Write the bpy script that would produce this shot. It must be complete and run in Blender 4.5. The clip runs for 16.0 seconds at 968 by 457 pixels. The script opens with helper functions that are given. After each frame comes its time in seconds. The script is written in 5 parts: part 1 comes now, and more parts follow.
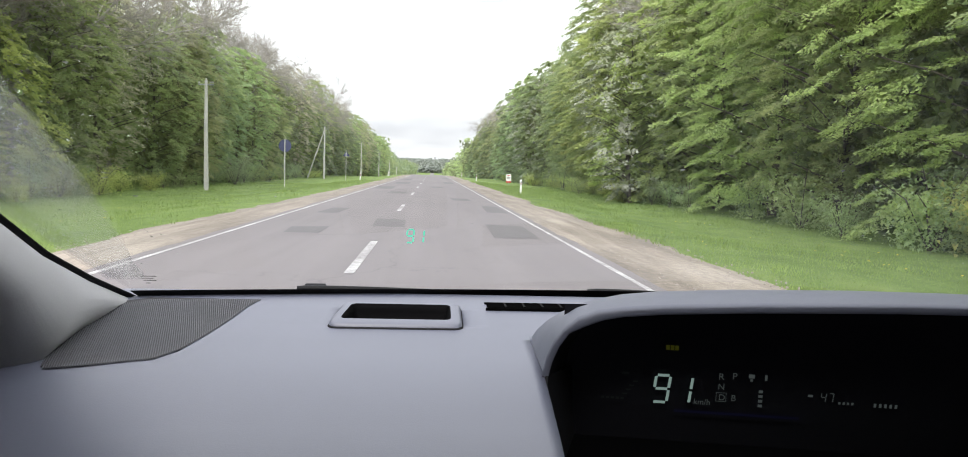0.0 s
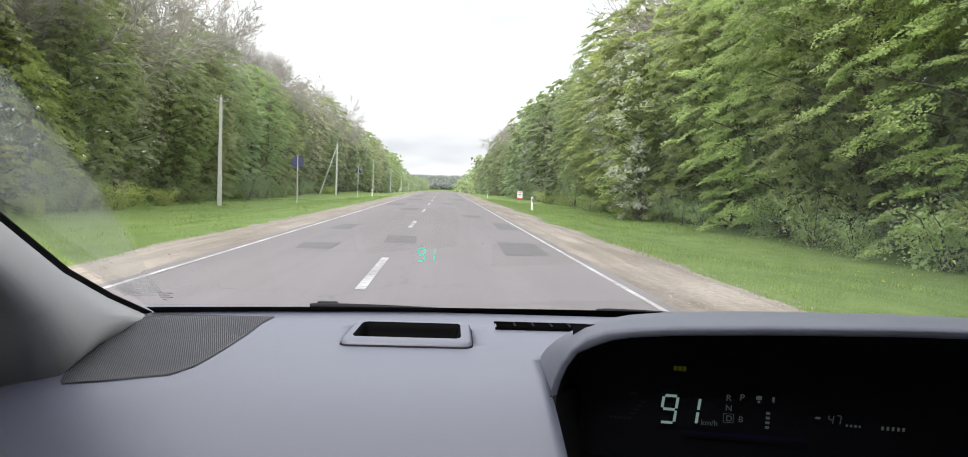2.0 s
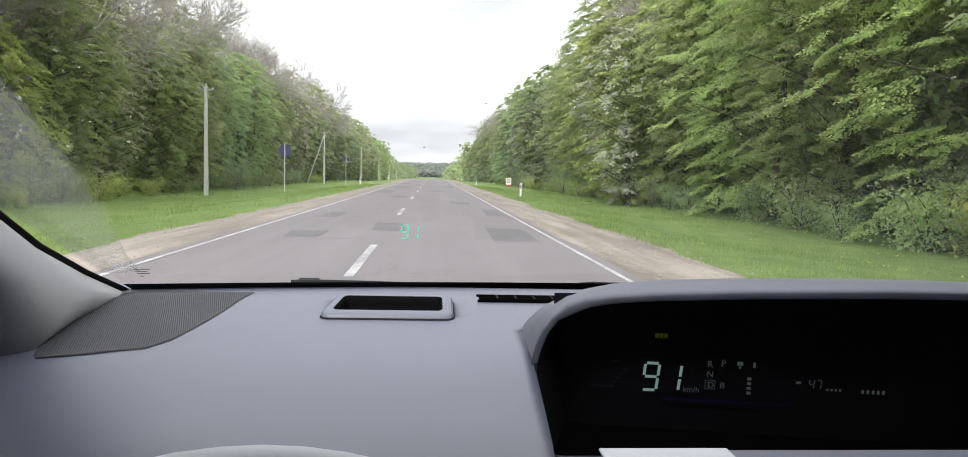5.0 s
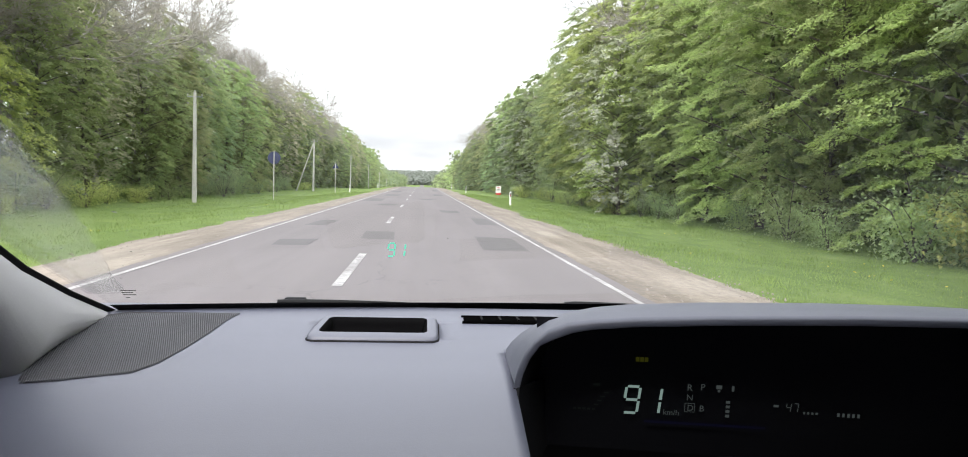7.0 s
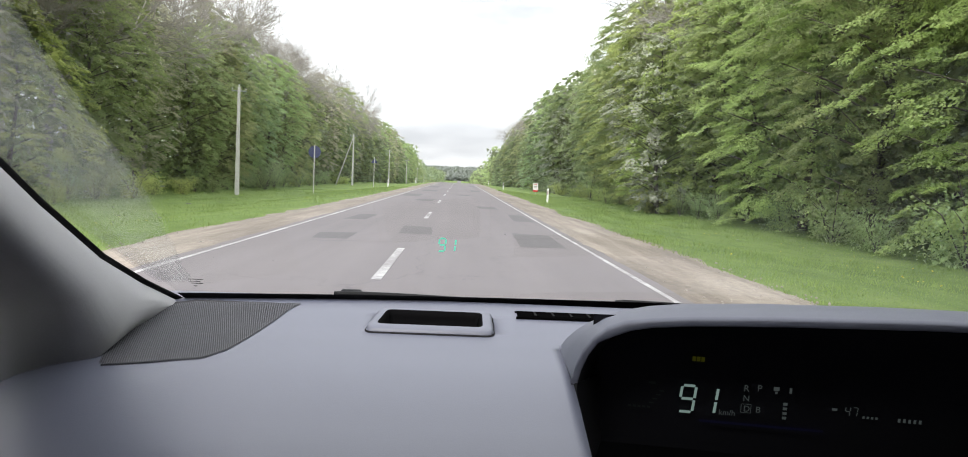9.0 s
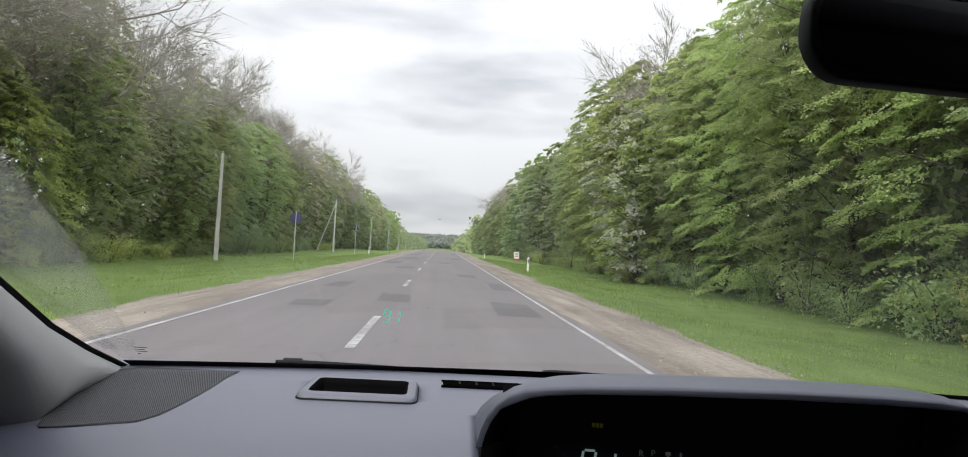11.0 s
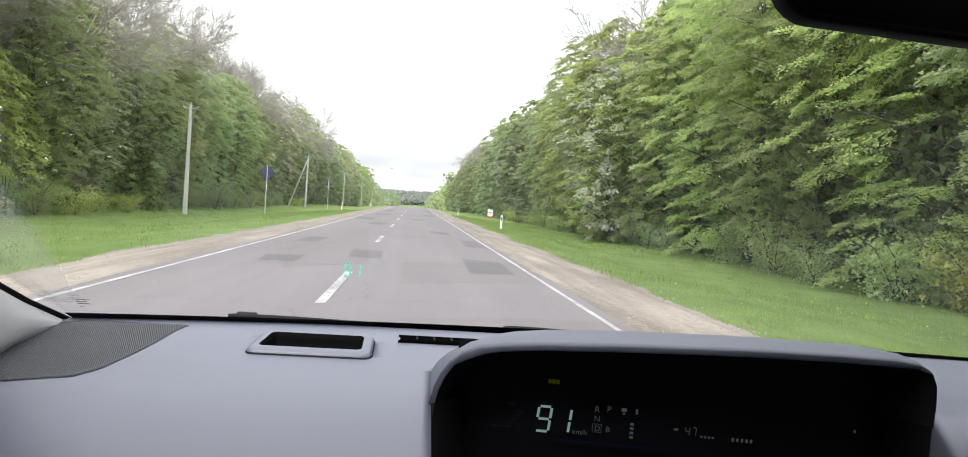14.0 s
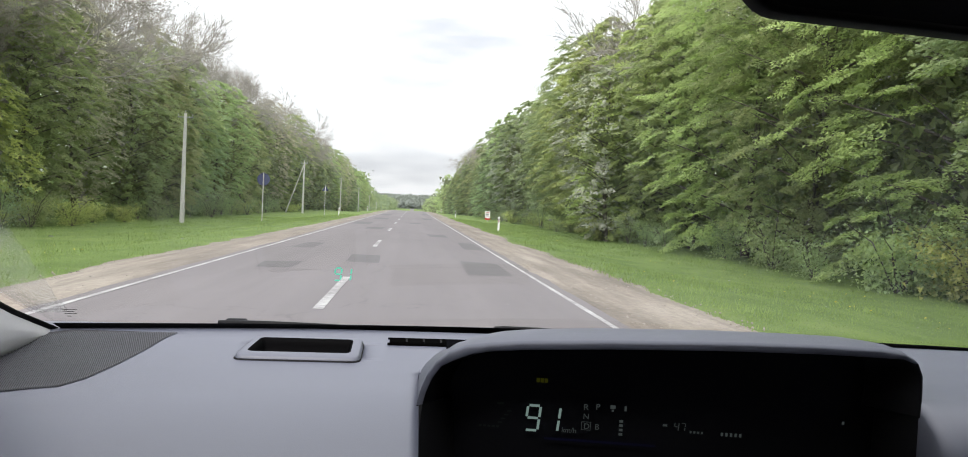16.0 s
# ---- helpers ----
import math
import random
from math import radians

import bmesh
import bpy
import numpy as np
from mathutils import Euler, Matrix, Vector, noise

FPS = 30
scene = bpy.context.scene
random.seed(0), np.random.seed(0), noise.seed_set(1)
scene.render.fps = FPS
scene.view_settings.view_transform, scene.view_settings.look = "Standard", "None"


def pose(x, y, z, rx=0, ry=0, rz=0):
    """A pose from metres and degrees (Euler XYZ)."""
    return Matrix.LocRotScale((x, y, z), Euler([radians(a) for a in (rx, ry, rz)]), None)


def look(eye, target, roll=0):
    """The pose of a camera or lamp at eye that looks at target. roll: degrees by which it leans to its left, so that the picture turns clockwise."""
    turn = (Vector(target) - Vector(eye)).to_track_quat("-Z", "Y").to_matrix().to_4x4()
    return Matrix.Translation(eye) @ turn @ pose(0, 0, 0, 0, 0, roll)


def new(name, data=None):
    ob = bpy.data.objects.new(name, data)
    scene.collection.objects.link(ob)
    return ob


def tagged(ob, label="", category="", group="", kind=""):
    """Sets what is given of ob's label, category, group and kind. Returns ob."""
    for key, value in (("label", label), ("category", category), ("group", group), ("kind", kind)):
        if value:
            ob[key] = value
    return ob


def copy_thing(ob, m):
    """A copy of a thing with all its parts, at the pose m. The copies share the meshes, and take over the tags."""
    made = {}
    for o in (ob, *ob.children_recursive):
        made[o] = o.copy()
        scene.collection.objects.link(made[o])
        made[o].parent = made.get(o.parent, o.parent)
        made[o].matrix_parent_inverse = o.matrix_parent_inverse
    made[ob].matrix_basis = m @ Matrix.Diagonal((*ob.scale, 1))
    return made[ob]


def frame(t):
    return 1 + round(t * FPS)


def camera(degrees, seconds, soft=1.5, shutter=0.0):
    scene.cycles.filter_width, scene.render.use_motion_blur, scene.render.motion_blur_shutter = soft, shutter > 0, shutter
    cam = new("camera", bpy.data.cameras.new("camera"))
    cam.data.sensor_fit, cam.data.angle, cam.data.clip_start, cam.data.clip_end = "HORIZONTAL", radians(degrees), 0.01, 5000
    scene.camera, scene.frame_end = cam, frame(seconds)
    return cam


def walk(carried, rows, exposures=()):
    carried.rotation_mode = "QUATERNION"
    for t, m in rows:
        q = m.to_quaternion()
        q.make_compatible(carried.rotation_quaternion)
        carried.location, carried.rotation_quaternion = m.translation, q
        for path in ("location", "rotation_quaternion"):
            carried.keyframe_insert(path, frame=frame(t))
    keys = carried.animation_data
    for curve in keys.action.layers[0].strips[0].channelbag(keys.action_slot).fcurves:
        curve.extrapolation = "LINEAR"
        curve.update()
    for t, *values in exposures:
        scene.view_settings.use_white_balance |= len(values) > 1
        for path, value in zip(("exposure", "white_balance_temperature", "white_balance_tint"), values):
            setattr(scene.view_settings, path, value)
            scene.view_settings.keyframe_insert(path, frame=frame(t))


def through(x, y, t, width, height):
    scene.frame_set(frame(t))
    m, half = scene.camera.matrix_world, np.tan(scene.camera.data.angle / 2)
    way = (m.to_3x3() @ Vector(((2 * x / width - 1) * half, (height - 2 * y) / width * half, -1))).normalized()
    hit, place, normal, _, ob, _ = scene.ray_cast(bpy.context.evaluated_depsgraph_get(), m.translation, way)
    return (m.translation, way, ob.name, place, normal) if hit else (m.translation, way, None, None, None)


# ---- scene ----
# The camera is held by hand inside a car on a straight forest road.
cam = camera(69.3, 16.0, soft=0.92)
PATH = [
    (0, (0.004, -0.097, 1.252), (0.155, 1.891, 1.087), 1.9),
    (0.5, (0.004, -0.101, 1.258), (0.159, 1.886, 1.099), 2.2),
    (1, (0.016, -0.098, 1.253), (0.133, 1.895, 1.131), 1.9),
    (1.5, (-0.002, -0.099, 1.244), (0.143, 1.889, 1.083), 2.6),
    (2, (0.004, -0.11, 1.257), (0.122, 1.883, 1.139), 2.2),
    (2.5, (0.012, -0.105, 1.255), (0.137, 1.888, 1.138), 0.9),
    (3, (0.007, -0.107, 1.243), (0.134, 1.884, 1.094), 1.1),
    (3.5, (0.032, -0.103, 1.25), (0.17, 1.89, 1.15), 1.1),
    (4, (0.027, -0.112, 1.253), (0.189, 1.879, 1.158), 0.7),
    (4.5, (0.021, -0.112, 1.247), (0.174, 1.879, 1.142), 1.3),
    (5, (0.015, -0.105, 1.238), (0.165, 1.884, 1.084), 1.6),
    (5.2, (0.014, -0.087, 1.249), (0.182, 1.895, 1.044), 1.5),
    (7.3, (0.02, -0.117, 1.257), (0.204, 1.87, 1.132), 2.1),
    (7.5, (0.009, -0.11, 1.248), (0.18, 1.877, 1.104), 2.9),
    (8, (-0.031, -0.116, 1.275), (0.004, 1.877, 1.118), 2.4),
    (8.5, (-0.033, -0.118, 1.24), (-0.097, 1.873, 1.058), 2.5),
    (9, (-0.006, -0.126, 1.257), (0.07, 1.868, 1.113), 2.7),
    (9.2, (-0.005, -0.14, 1.28), (0.09, 1.855, 1.189), 3.1),
    (11.3, (0.068, -0.212, 1.272), (0.192, 1.784, 1.325), 3.3),
    (11.5, (0.068, -0.207, 1.268), (0.215, 1.788, 1.283), 2.8),
    (12, (0.094, -0.195, 1.278), (0.316, 1.792, 1.292), 0.7),
    (12.5, (0.095, -0.183, 1.276), (0.321, 1.803, 1.223), 2.0),
    (13, (0.095, -0.167, 1.252), (0.319, 1.816, 1.113), 3.0),
    (13.5, (0.105, -0.178, 1.266), (0.292, 1.811, 1.177), 3.0),
    (14, (0.086, -0.183, 1.27), (0.286, 1.806, 1.206), 4.1),
    (14.5, (0.089, -0.182, 1.265), (0.295, 1.805, 1.184), 3.5),
    (15, (0.091, -0.185, 1.26), (0.305, 1.803, 1.218), 3.3),
    (15.5, (0.09, -0.186, 1.259), (0.298, 1.803, 1.237), 3.1),
    (16, (0.101, -0.185, 1.269), (0.307, 1.804, 1.211), 2.8),
]
EXPOSURES = [(0.0, 0.03, 6500, 12), (1.0, 0.06, 6500, 12), (1.5, -0.02, 6500, 12), (2.4, 0.0, 6500, 12), (3.0, -0.22, 6500, 12), (3.6, 0.03, 6500, 12), (5.2, -0.09, 6500, 12), (7.3, 0.12, 6500, 12), (8.0, 0.08, 6500, 12), (8.5, -0.18, 6500, 12), (9.2, -0.04, 6500, 12), (11.3, -0.55, 6500, 12), (12.0, -0.4, 6500, 12), (12.5, -0.1, 6500, 12), (13.0, 0.14, 6500, 12), (14.0, 0.10, 6500, 12), (15.0, 0.0, 6500, 12), (16.0, -0.16, 6500, 12)]
walk(cam, [(t, look(eye, target, roll)) for t, eye, target, roll in PATH], EXPOSURES)

# ---- world and light ----
SKY_STRENGTH = 1.0
world = bpy.data.worlds.new("overcast_sky")
scene.world = world
world.use_nodes = True
wn, wl = world.node_tree.nodes, world.node_tree.links
wn.clear()
w_out = wn.new("ShaderNodeOutputWorld")
w_bg = wn.new("ShaderNodeBackground")
w_sky = wn.new("ShaderNodeTexSky")
w_sky.sky_type = "NISHITA"
w_sky.sun_disc = False
w_sky.sun_elevation = radians(41)
w_sky.sun_rotation = radians(197)
w_scale = wn.new("ShaderNodeVectorMath")
w_scale.operation = "SCALE"
w_scale.inputs["Scale"].default_value = 0.1
w_tc = wn.new("ShaderNodeTexCoord")
w_map = wn.new("ShaderNodeMapping")
w_map.inputs["Scale"].default_value = (1.6, 1.6, 7.0)
w_noise = wn.new("ShaderNodeTexNoise")
w_noise.inputs["Scale"].default_value = 1.7
w_noise.inputs["Detail"].default_value = 6.0
w_noise.inputs["Roughness"].default_value = 0.55
w_ramp = wn.new("ShaderNodeValToRGB")
w_ramp.color_ramp.elements[0].position = 0.26
w_ramp.color_ramp.elements[0].color = (0.60, 0.62, 0.66, 1)
w_ramp.color_ramp.elements[1].position = 0.50
w_ramp.color_ramp.elements[1].color = (1.06, 1.065, 1.08, 1)
w_mix = wn.new("ShaderNodeMix")
w_mix.data_type = "RGBA"
w_mix.inputs["Factor"].default_value = 0.93
w_bg.inputs["Strength"].default_value = SKY_STRENGTH
wl.new(w_tc.outputs["Generated"], w_map.inputs["Vector"])
wl.new(w_map.outputs["Vector"], w_noise.inputs["Vector"])
wl.new(w_noise.outputs["Fac"], w_ramp.inputs["Fac"])
wl.new(w_sky.outputs["Color"], w_scale.inputs[0])
wl.new(w_scale.outputs["Vector"], w_mix.inputs["A"])
wl.new(w_ramp.outputs["Color"], w_mix.inputs["B"])
w_xyz = wn.new("ShaderNodeSeparateXYZ")
w_grad = wn.new("ShaderNodeMapRange")
w_grad.inputs["To Min"].default_value = 1.12
w_grad.inputs["To Max"].default_value = 3.3
w_lift = wn.new("ShaderNodeVectorMath")
w_lift.operation = "SCALE"
wl.new(w_tc.outputs["Generated"], w_xyz.inputs["Vector"])
wl.new(w_xyz.outputs["Z"], w_grad.inputs["Value"])
wl.new(w_mix.outputs["Result"], w_lift.inputs[0])
wl.new(w_grad.outputs["Result"], w_lift.inputs["Scale"])
wl.new(w_lift.outputs["Vector"], w_bg.inputs["Color"])
wl.new(w_bg.outputs["Background"], w_out.inputs["Surface"])

sun_data = bpy.data.lights.new("sun", "SUN")
sun_data.energy = 3.6
sun_data.angle = radians(35)
sun_data.color = (1.0, 0.965, 0.95)
sun = new("sun", sun_data)
sun.matrix_world = look((0, 0, 60), (20, 66, 0))


# ---- materials ----
def node_material(name):
    m = bpy.data.materials.new(name)
    m.use_nodes = True
    n, l = m.node_tree.nodes, m.node_tree.links
    return m, n, l, n["Principled BSDF"]


def noise_node(n, l, scale, detail=4.0, rough=0.55, space="Object", stretch=(1, 1, 1)):
    tc = n.new("ShaderNodeTexCoord")
    mp = n.new("ShaderNodeMapping")
    mp.inputs["Scale"].default_value = stretch
    nz = n.new("ShaderNodeTexNoise")
    nz.inputs["Scale"].default_value = scale
    nz.inputs["Detail"].default_value = detail
    nz.inputs["Roughness"].default_value = rough
    l.new(tc.outputs[space], mp.inputs["Vector"])
    l.new(mp.outputs["Vector"], nz.inputs["Vector"])
    return nz.outputs["Fac"]


def ramp_node(n, l, fac, stops):
    r = n.new("ShaderNodeValToRGB")
    el = r.color_ramp.elements
    while len(el) < len(stops):
        el.new(0.5)
    for e, (p, c) in zip(el, stops):
        e.position, e.color = p, (*c, 1)
    l.new(fac, r.inputs["Fac"])
    return r.outputs["Color"]


def mix_node(n, l, fac, a, b, kind="MIX"):
    x = n.new("ShaderNodeMix")
    x.data_type, x.blend_type = "RGBA", kind
    for key, v in (("Factor", fac), ("A", a), ("B", b)):
        if isinstance(v, (int, float)):
            x.inputs[key].default_value = v
        elif isinstance(v, tuple):
            x.inputs[key].default_value = (*v, 1)
        else:
            l.new(v, x.inputs[key])
    return x.outputs["Result"]


def bump_node(n, l, height, strength, distance, bsdf):
    b = n.new("ShaderNodeBump")
    b.inputs["Strength"].default_value = strength
    b.inputs["Distance"].default_value = distance
    l.new(height, b.inputs["Height"])
    l.new(b.outputs["Normal"], bsdf.inputs["Normal"])


def plain(name, dark, light, rough=0.6, scale=8.0, fine=400.0, bump=0.1, depth=0.001, metal=0.0, spec=0.5, stretch=(1, 1, 1)):
    """A surface with broad tone changes and a fine grain."""
    m, n, l, b = node_material(name)
    broad = noise_node(n, l, scale, 5, 0.6, stretch=stretch)
    grain = noise_node(n, l, fine, 3, 0.6, stretch=stretch)
    both = mix_node(n, l, 0.35, broad, grain)
    l.new(ramp_node(n, l, both, [(0.3, dark), (0.7, light)]), b.inputs["Base Color"])
    b.inputs["Roughness"].default_value = rough
    b.inputs["Metallic"].default_value = metal
    b.inputs["Specular IOR Level"].default_value = spec
    bump_node(n, l, grain, bump, depth, b)
    return m


def leaf_material(name, dark, light, through=0.58, glow=0.5):
    """Thin leaves that let some light through; every tree and every leaf has its own tone."""
    m, n, l, b = node_material(name)
    geo = n.new("ShaderNodeNewGeometry")
    info = n.new("ShaderNodeObjectInfo")
    spray = ramp_node(n, l, noise_node(n, l, 0.75, 3, 0.55), [(0.36, (0, 0, 0)), (0.64, (1, 1, 1))])
    tone = mix_node(n, l, 0.68, geo.outputs["Random Per Island"], spray)
    tone = mix_node(n, l, 0.42, tone, info.outputs["Random"])
    col = ramp_node(n, l, tone, [(0.15, dark), (0.8, light)])
    hue = n.new("ShaderNodeHueSaturation")
    shift = n.new("ShaderNodeMapRange")
    shift.inputs["To Min"].default_value, shift.inputs["To Max"].default_value = 0.46, 0.53
    l.new(info.outputs["Random"], shift.inputs["Value"])
    l.new(shift.outputs["Result"], hue.inputs["Hue"])
    l.new(col, hue.inputs["Color"])
    col = hue.outputs["Color"]
    l.new(col, b.inputs["Base Color"])
    b.inputs["Roughness"].default_value = 0.6
    b.inputs["Specular IOR Level"].default_value = 0.14
    t = n.new("ShaderNodeBsdfTranslucent")
    l.new(mix_node(n, l, glow, col, (0.58, 0.66, 0.31)), t.inputs["Color"])
    s = n.new("ShaderNodeMixShader")
    s.inputs["Fac"].default_value = through
    l.new(b.outputs["BSDF"], s.inputs[1])
    l.new(t.outputs["BSDF"], s.inputs[2])
    l.new(s.outputs["Shader"], n["Material Output"].inputs["Surface"])
    return m


def asphalt_material(name, dark, light, wear):
    m, n, l, b = node_material(name)
    blot = noise_node(n, l, 0.35, 6, 0.65, stretch=(1, 0.25, 1))
    tracks = noise_node(n, l, 1.6, 4, 0.6, stretch=(1, 0.012, 1))
    grain = noise_node(n, l, 60.0, 4, 0.7)
    a = mix_node(n, l, 0.4, blot, tracks)
    a = mix_node(n, l, 0.25, a, grain)
    col = ramp_node(n, l, a, [(0.32, dark), (0.5, tuple((p + q) / 2 for p, q in zip(dark, light))), (0.68, light)])
    tc = n.new("ShaderNodeTexCoord")
    wob = n.new("ShaderNodeMapping")
    wob.inputs["Scale"].default_value = (0.5, 0.22, 0.5)
    bend = noise_node(n, l, 1.3, 4, 0.6)
    add = n.new("ShaderNodeVectorMath")
    add.operation = "ADD"
    l.new(tc.outputs["Object"], wob.inputs["Vector"])
    l.new(wob.outputs["Vector"], add.inputs[0])
    l.new(bend, add.inputs[1])
    v = n.new("ShaderNodeTexVoronoi")
    v.feature = "DISTANCE_TO_EDGE"
    v.inputs["Scale"].default_value = 0.8
    l.new(add.outputs["Vector"], v.inputs["Vector"])
    crack = ramp_node(n, l, v.outputs["Distance"], [(0.0, (wear, wear, wear)), (0.006, (1, 1, 1))])
    l.new(mix_node(n, l, 1.0, col, crack, "MULTIPLY"), b.inputs["Base Color"])
    b.inputs["Roughness"].default_value = 0.85
    b.inputs["Specular IOR Level"].default_value = 0.3
    bump_node(n, l, grain, 0.5, 0.004, b)
    return m


def paint_material(name, worn):
    """Road paint, chipped so that the asphalt shows in places."""
    m, n, l, b = node_material(name)
    chips = noise_node(n, l, 9.0, 8, 0.75)
    broad = noise_node(n, l, 0.8, 3, 0.5)
    both = mix_node(n, l, 0.4, chips, broad)
    l.new(ramp_node(n, l, both, [(worn, (0.17, 0.16, 0.16)), (worn + 0.12, (0.30, 0.295, 0.29)), (0.66, (0.56, 0.56, 0.55))]), b.inputs["Base Color"])
    b.inputs["Roughness"].default_value = 0.7
    return m


def ground_material():
    """Grass ground, greener and yellower in patches, with bare earth here and there."""
    m, n, l, b = node_material("grass_ground")
    wide = noise_node(n, l, 0.12, 5, 0.6)
    mid = noise_node(n, l, 1.2, 5, 0.6, stretch=(1, 0.6, 1))
    fine = noise_node(n, l, 22.0, 5, 0.7)
    a = mix_node(n, l, 0.5, wide, mid)
    a = mix_node(n, l, 0.35, a, fine)
    l.new(ramp_node(n, l, a, [(0.32, (0.078, 0.112, 0.042)), (0.47, (0.132, 0.196, 0.058)), (0.56, (0.175, 0.242, 0.076)), (0.68, (0.225, 0.262, 0.104))]), b.inputs["Base Color"])
    b.inputs["Roughness"].default_value = 0.9
    b.inputs["Specular IOR Level"].default_value = 0.1
    bump_node(n, l, fine, 1.0, 0.06, b)
    return m


def gravel_material():
    m, n, l, b = node_material("shoulder_gravel")
    tc = n.new("ShaderNodeTexCoord")
    v = n.new("ShaderNodeTexVoronoi")
    v.inputs["Scale"].default_value = 16.0
    l.new(tc.outputs["Object"], v.inputs["Vector"])
    wide = noise_node(n, l, 0.5, 6, 0.65, stretch=(1, 0.35, 1))
    fine = noise_node(n, l, 40.0, 4, 0.7)
    sand = ramp_node(n, l, wide, [(0.3, (0.145, 0.124, 0.103)), (0.5, (0.208, 0.180, 0.150)), (0.72, (0.275, 0.245, 0.206))])
    streak = noise_node(n, l, 2.6, 5, 0.65, stretch=(1, 0.07, 1))
    sand = mix_node(n, l, 0.6, sand, ramp_node(n, l, streak, [(0.35, (0.30, 0.29, 0.28)), (0.62, (0.62, 0.62, 0.61))]), "OVERLAY")
    grey = n.new("ShaderNodeRGBToBW")
    l.new(v.outputs["Color"], grey.inputs["Color"])
    pebble = mix_node(n, l, 0.18, sand, grey.outputs["Val"], "OVERLAY")
    l.new(mix_node(n, l, 0.25, pebble, fine, "OVERLAY"), b.inputs["Base Color"])
    b.inputs["Roughness"].default_value = 0.95
    bump_node(n, l, fine, 0.5, 0.015, b)
    return m


def glow_material(name, colour, strength):
    m, n, l, b = node_material(name)
    b.inputs["Base Color"].default_value = (0.006, 0.006, 0.007, 1)
    b.inputs["Specular IOR Level"].default_value = 0.06
    b.inputs["Emission Color"].default_value = (*colour, 1)
    b.inputs["Emission Strength"].default_value = strength
    return m


def glass_material():
    """A clear pane: what lies behind shows through, and the gloss grows at grazing angles."""
    m, n, l, b = node_material("clear_glass")
    n.remove(b)
    tr = n.new("ShaderNodeBsdfTransparent")
    tr.inputs["Color"].default_value = (0.93, 0.95, 0.945, 1)
    gl = n.new("ShaderNodeBsdfGlossy")
    gl.inputs["Roughness"].default_value = 0.02
    fr = n.new("ShaderNodeFresnel")
    fr.inputs["IOR"].default_value = 1.33
    mx = n.new("ShaderNodeMixShader")
    l.new(fr.outputs["Fac"], mx.inputs["Fac"])
    l.new(tr.outputs["BSDF"], mx.inputs[1])
    l.new(gl.outputs["BSDF"], mx.inputs[2])
    l.new(mx.outputs["Shader"], n["Material Output"].inputs["Surface"])
    return m


def film_material(name, least, most, scale):
    """A thin uneven film of dried dust on glass."""
    m, n, l, b = node_material(name)
    b.inputs["Base Color"].default_value = (0.62, 0.63, 0.62, 1)
    b.inputs["Roughness"].default_value = 0.9
    a = noise_node(n, l, scale, 5, 0.65)
    r = n.new("ShaderNodeMapRange")
    r.inputs["From Min"].default_value, r.inputs["From Max"].default_value = 0.3, 0.75
    r.inputs["To Min"].default_value, r.inputs["To Max"].default_value = least, most
    l.new(a, r.inputs["Value"])
    l.new(r.outputs["Result"], b.inputs["Alpha"])
    return m


ASPHALT = asphalt_material("old_asphalt", (0.124, 0.114, 0.116), (0.190, 0.175, 0.177), 0.80)
PATCH = asphalt_material("patch_asphalt", (0.092, 0.088, 0.090), (0.138, 0.131, 0.133), 0.85)
TAR = plain("tar_seam", (0.05, 0.05, 0.05), (0.11, 0.105, 0.10), 0.8, 3, 80, 0.4, 0.004)
PAINT = paint_material("road_paint", 0.40)
EDGE_PAINT = paint_material("worn_edge_paint", 0.36)
GROUND = ground_material()
GRAVEL = gravel_material()
FLOWER = plain("dandelion_yellow", (0.55, 0.42, 0.03), (0.72, 0.60, 0.10), 0.8, 4, 90)
STONE = plain("pebble_stone", (0.20, 0.175, 0.15), (0.38, 0.345, 0.305), 0.9, 3, 90, 0.4, 0.004)
BLADE = leaf_material("grass_blade", (0.098, 0.152, 0.044), (0.240, 0.325, 0.098), 0.4, 0.25)
LEAF_FRESH = leaf_material("leaf_fresh_yellow_green", (0.225, 0.300, 0.112), (0.560, 0.650, 0.250))
LEAF_MID = leaf_material("leaf_mid_green", (0.175, 0.255, 0.125), (0.455, 0.545, 0.250))
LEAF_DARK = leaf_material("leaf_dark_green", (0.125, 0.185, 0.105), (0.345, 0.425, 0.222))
LEAF_LIME = leaf_material("leaf_lime_green", (0.240, 0.305, 0.092), (0.585, 0.650, 0.210))
LEAF_COOL = leaf_material("leaf_cool_green", (0.155, 0.240, 0.148), (0.400, 0.510, 0.282))
# Darker leaf colour that paints shade into the crowns' cores.
LEAF_DEEP = leaf_material("leaf_painted_shade_green", (0.095, 0.130, 0.062), (0.225, 0.280, 0.125), 0.45)
LEAF_OLIVE = leaf_material("leaf_olive_bronze", (0.225, 0.255, 0.135), (0.48, 0.51, 0.275))
LEAF_PALE = leaf_material("leaf_pale_grey_buff", (0.30, 0.28, 0.21), (0.56, 0.53, 0.41), 0.5, 0.2)
# Far-off green with the dulling of distance haze put into the leaf colour.
LEAF_HAZED_OLIVE = leaf_material("leaf_haze_dulled_olive", (0.120, 0.155, 0.095), (0.285, 0.330, 0.200), 0.4, 0.25)
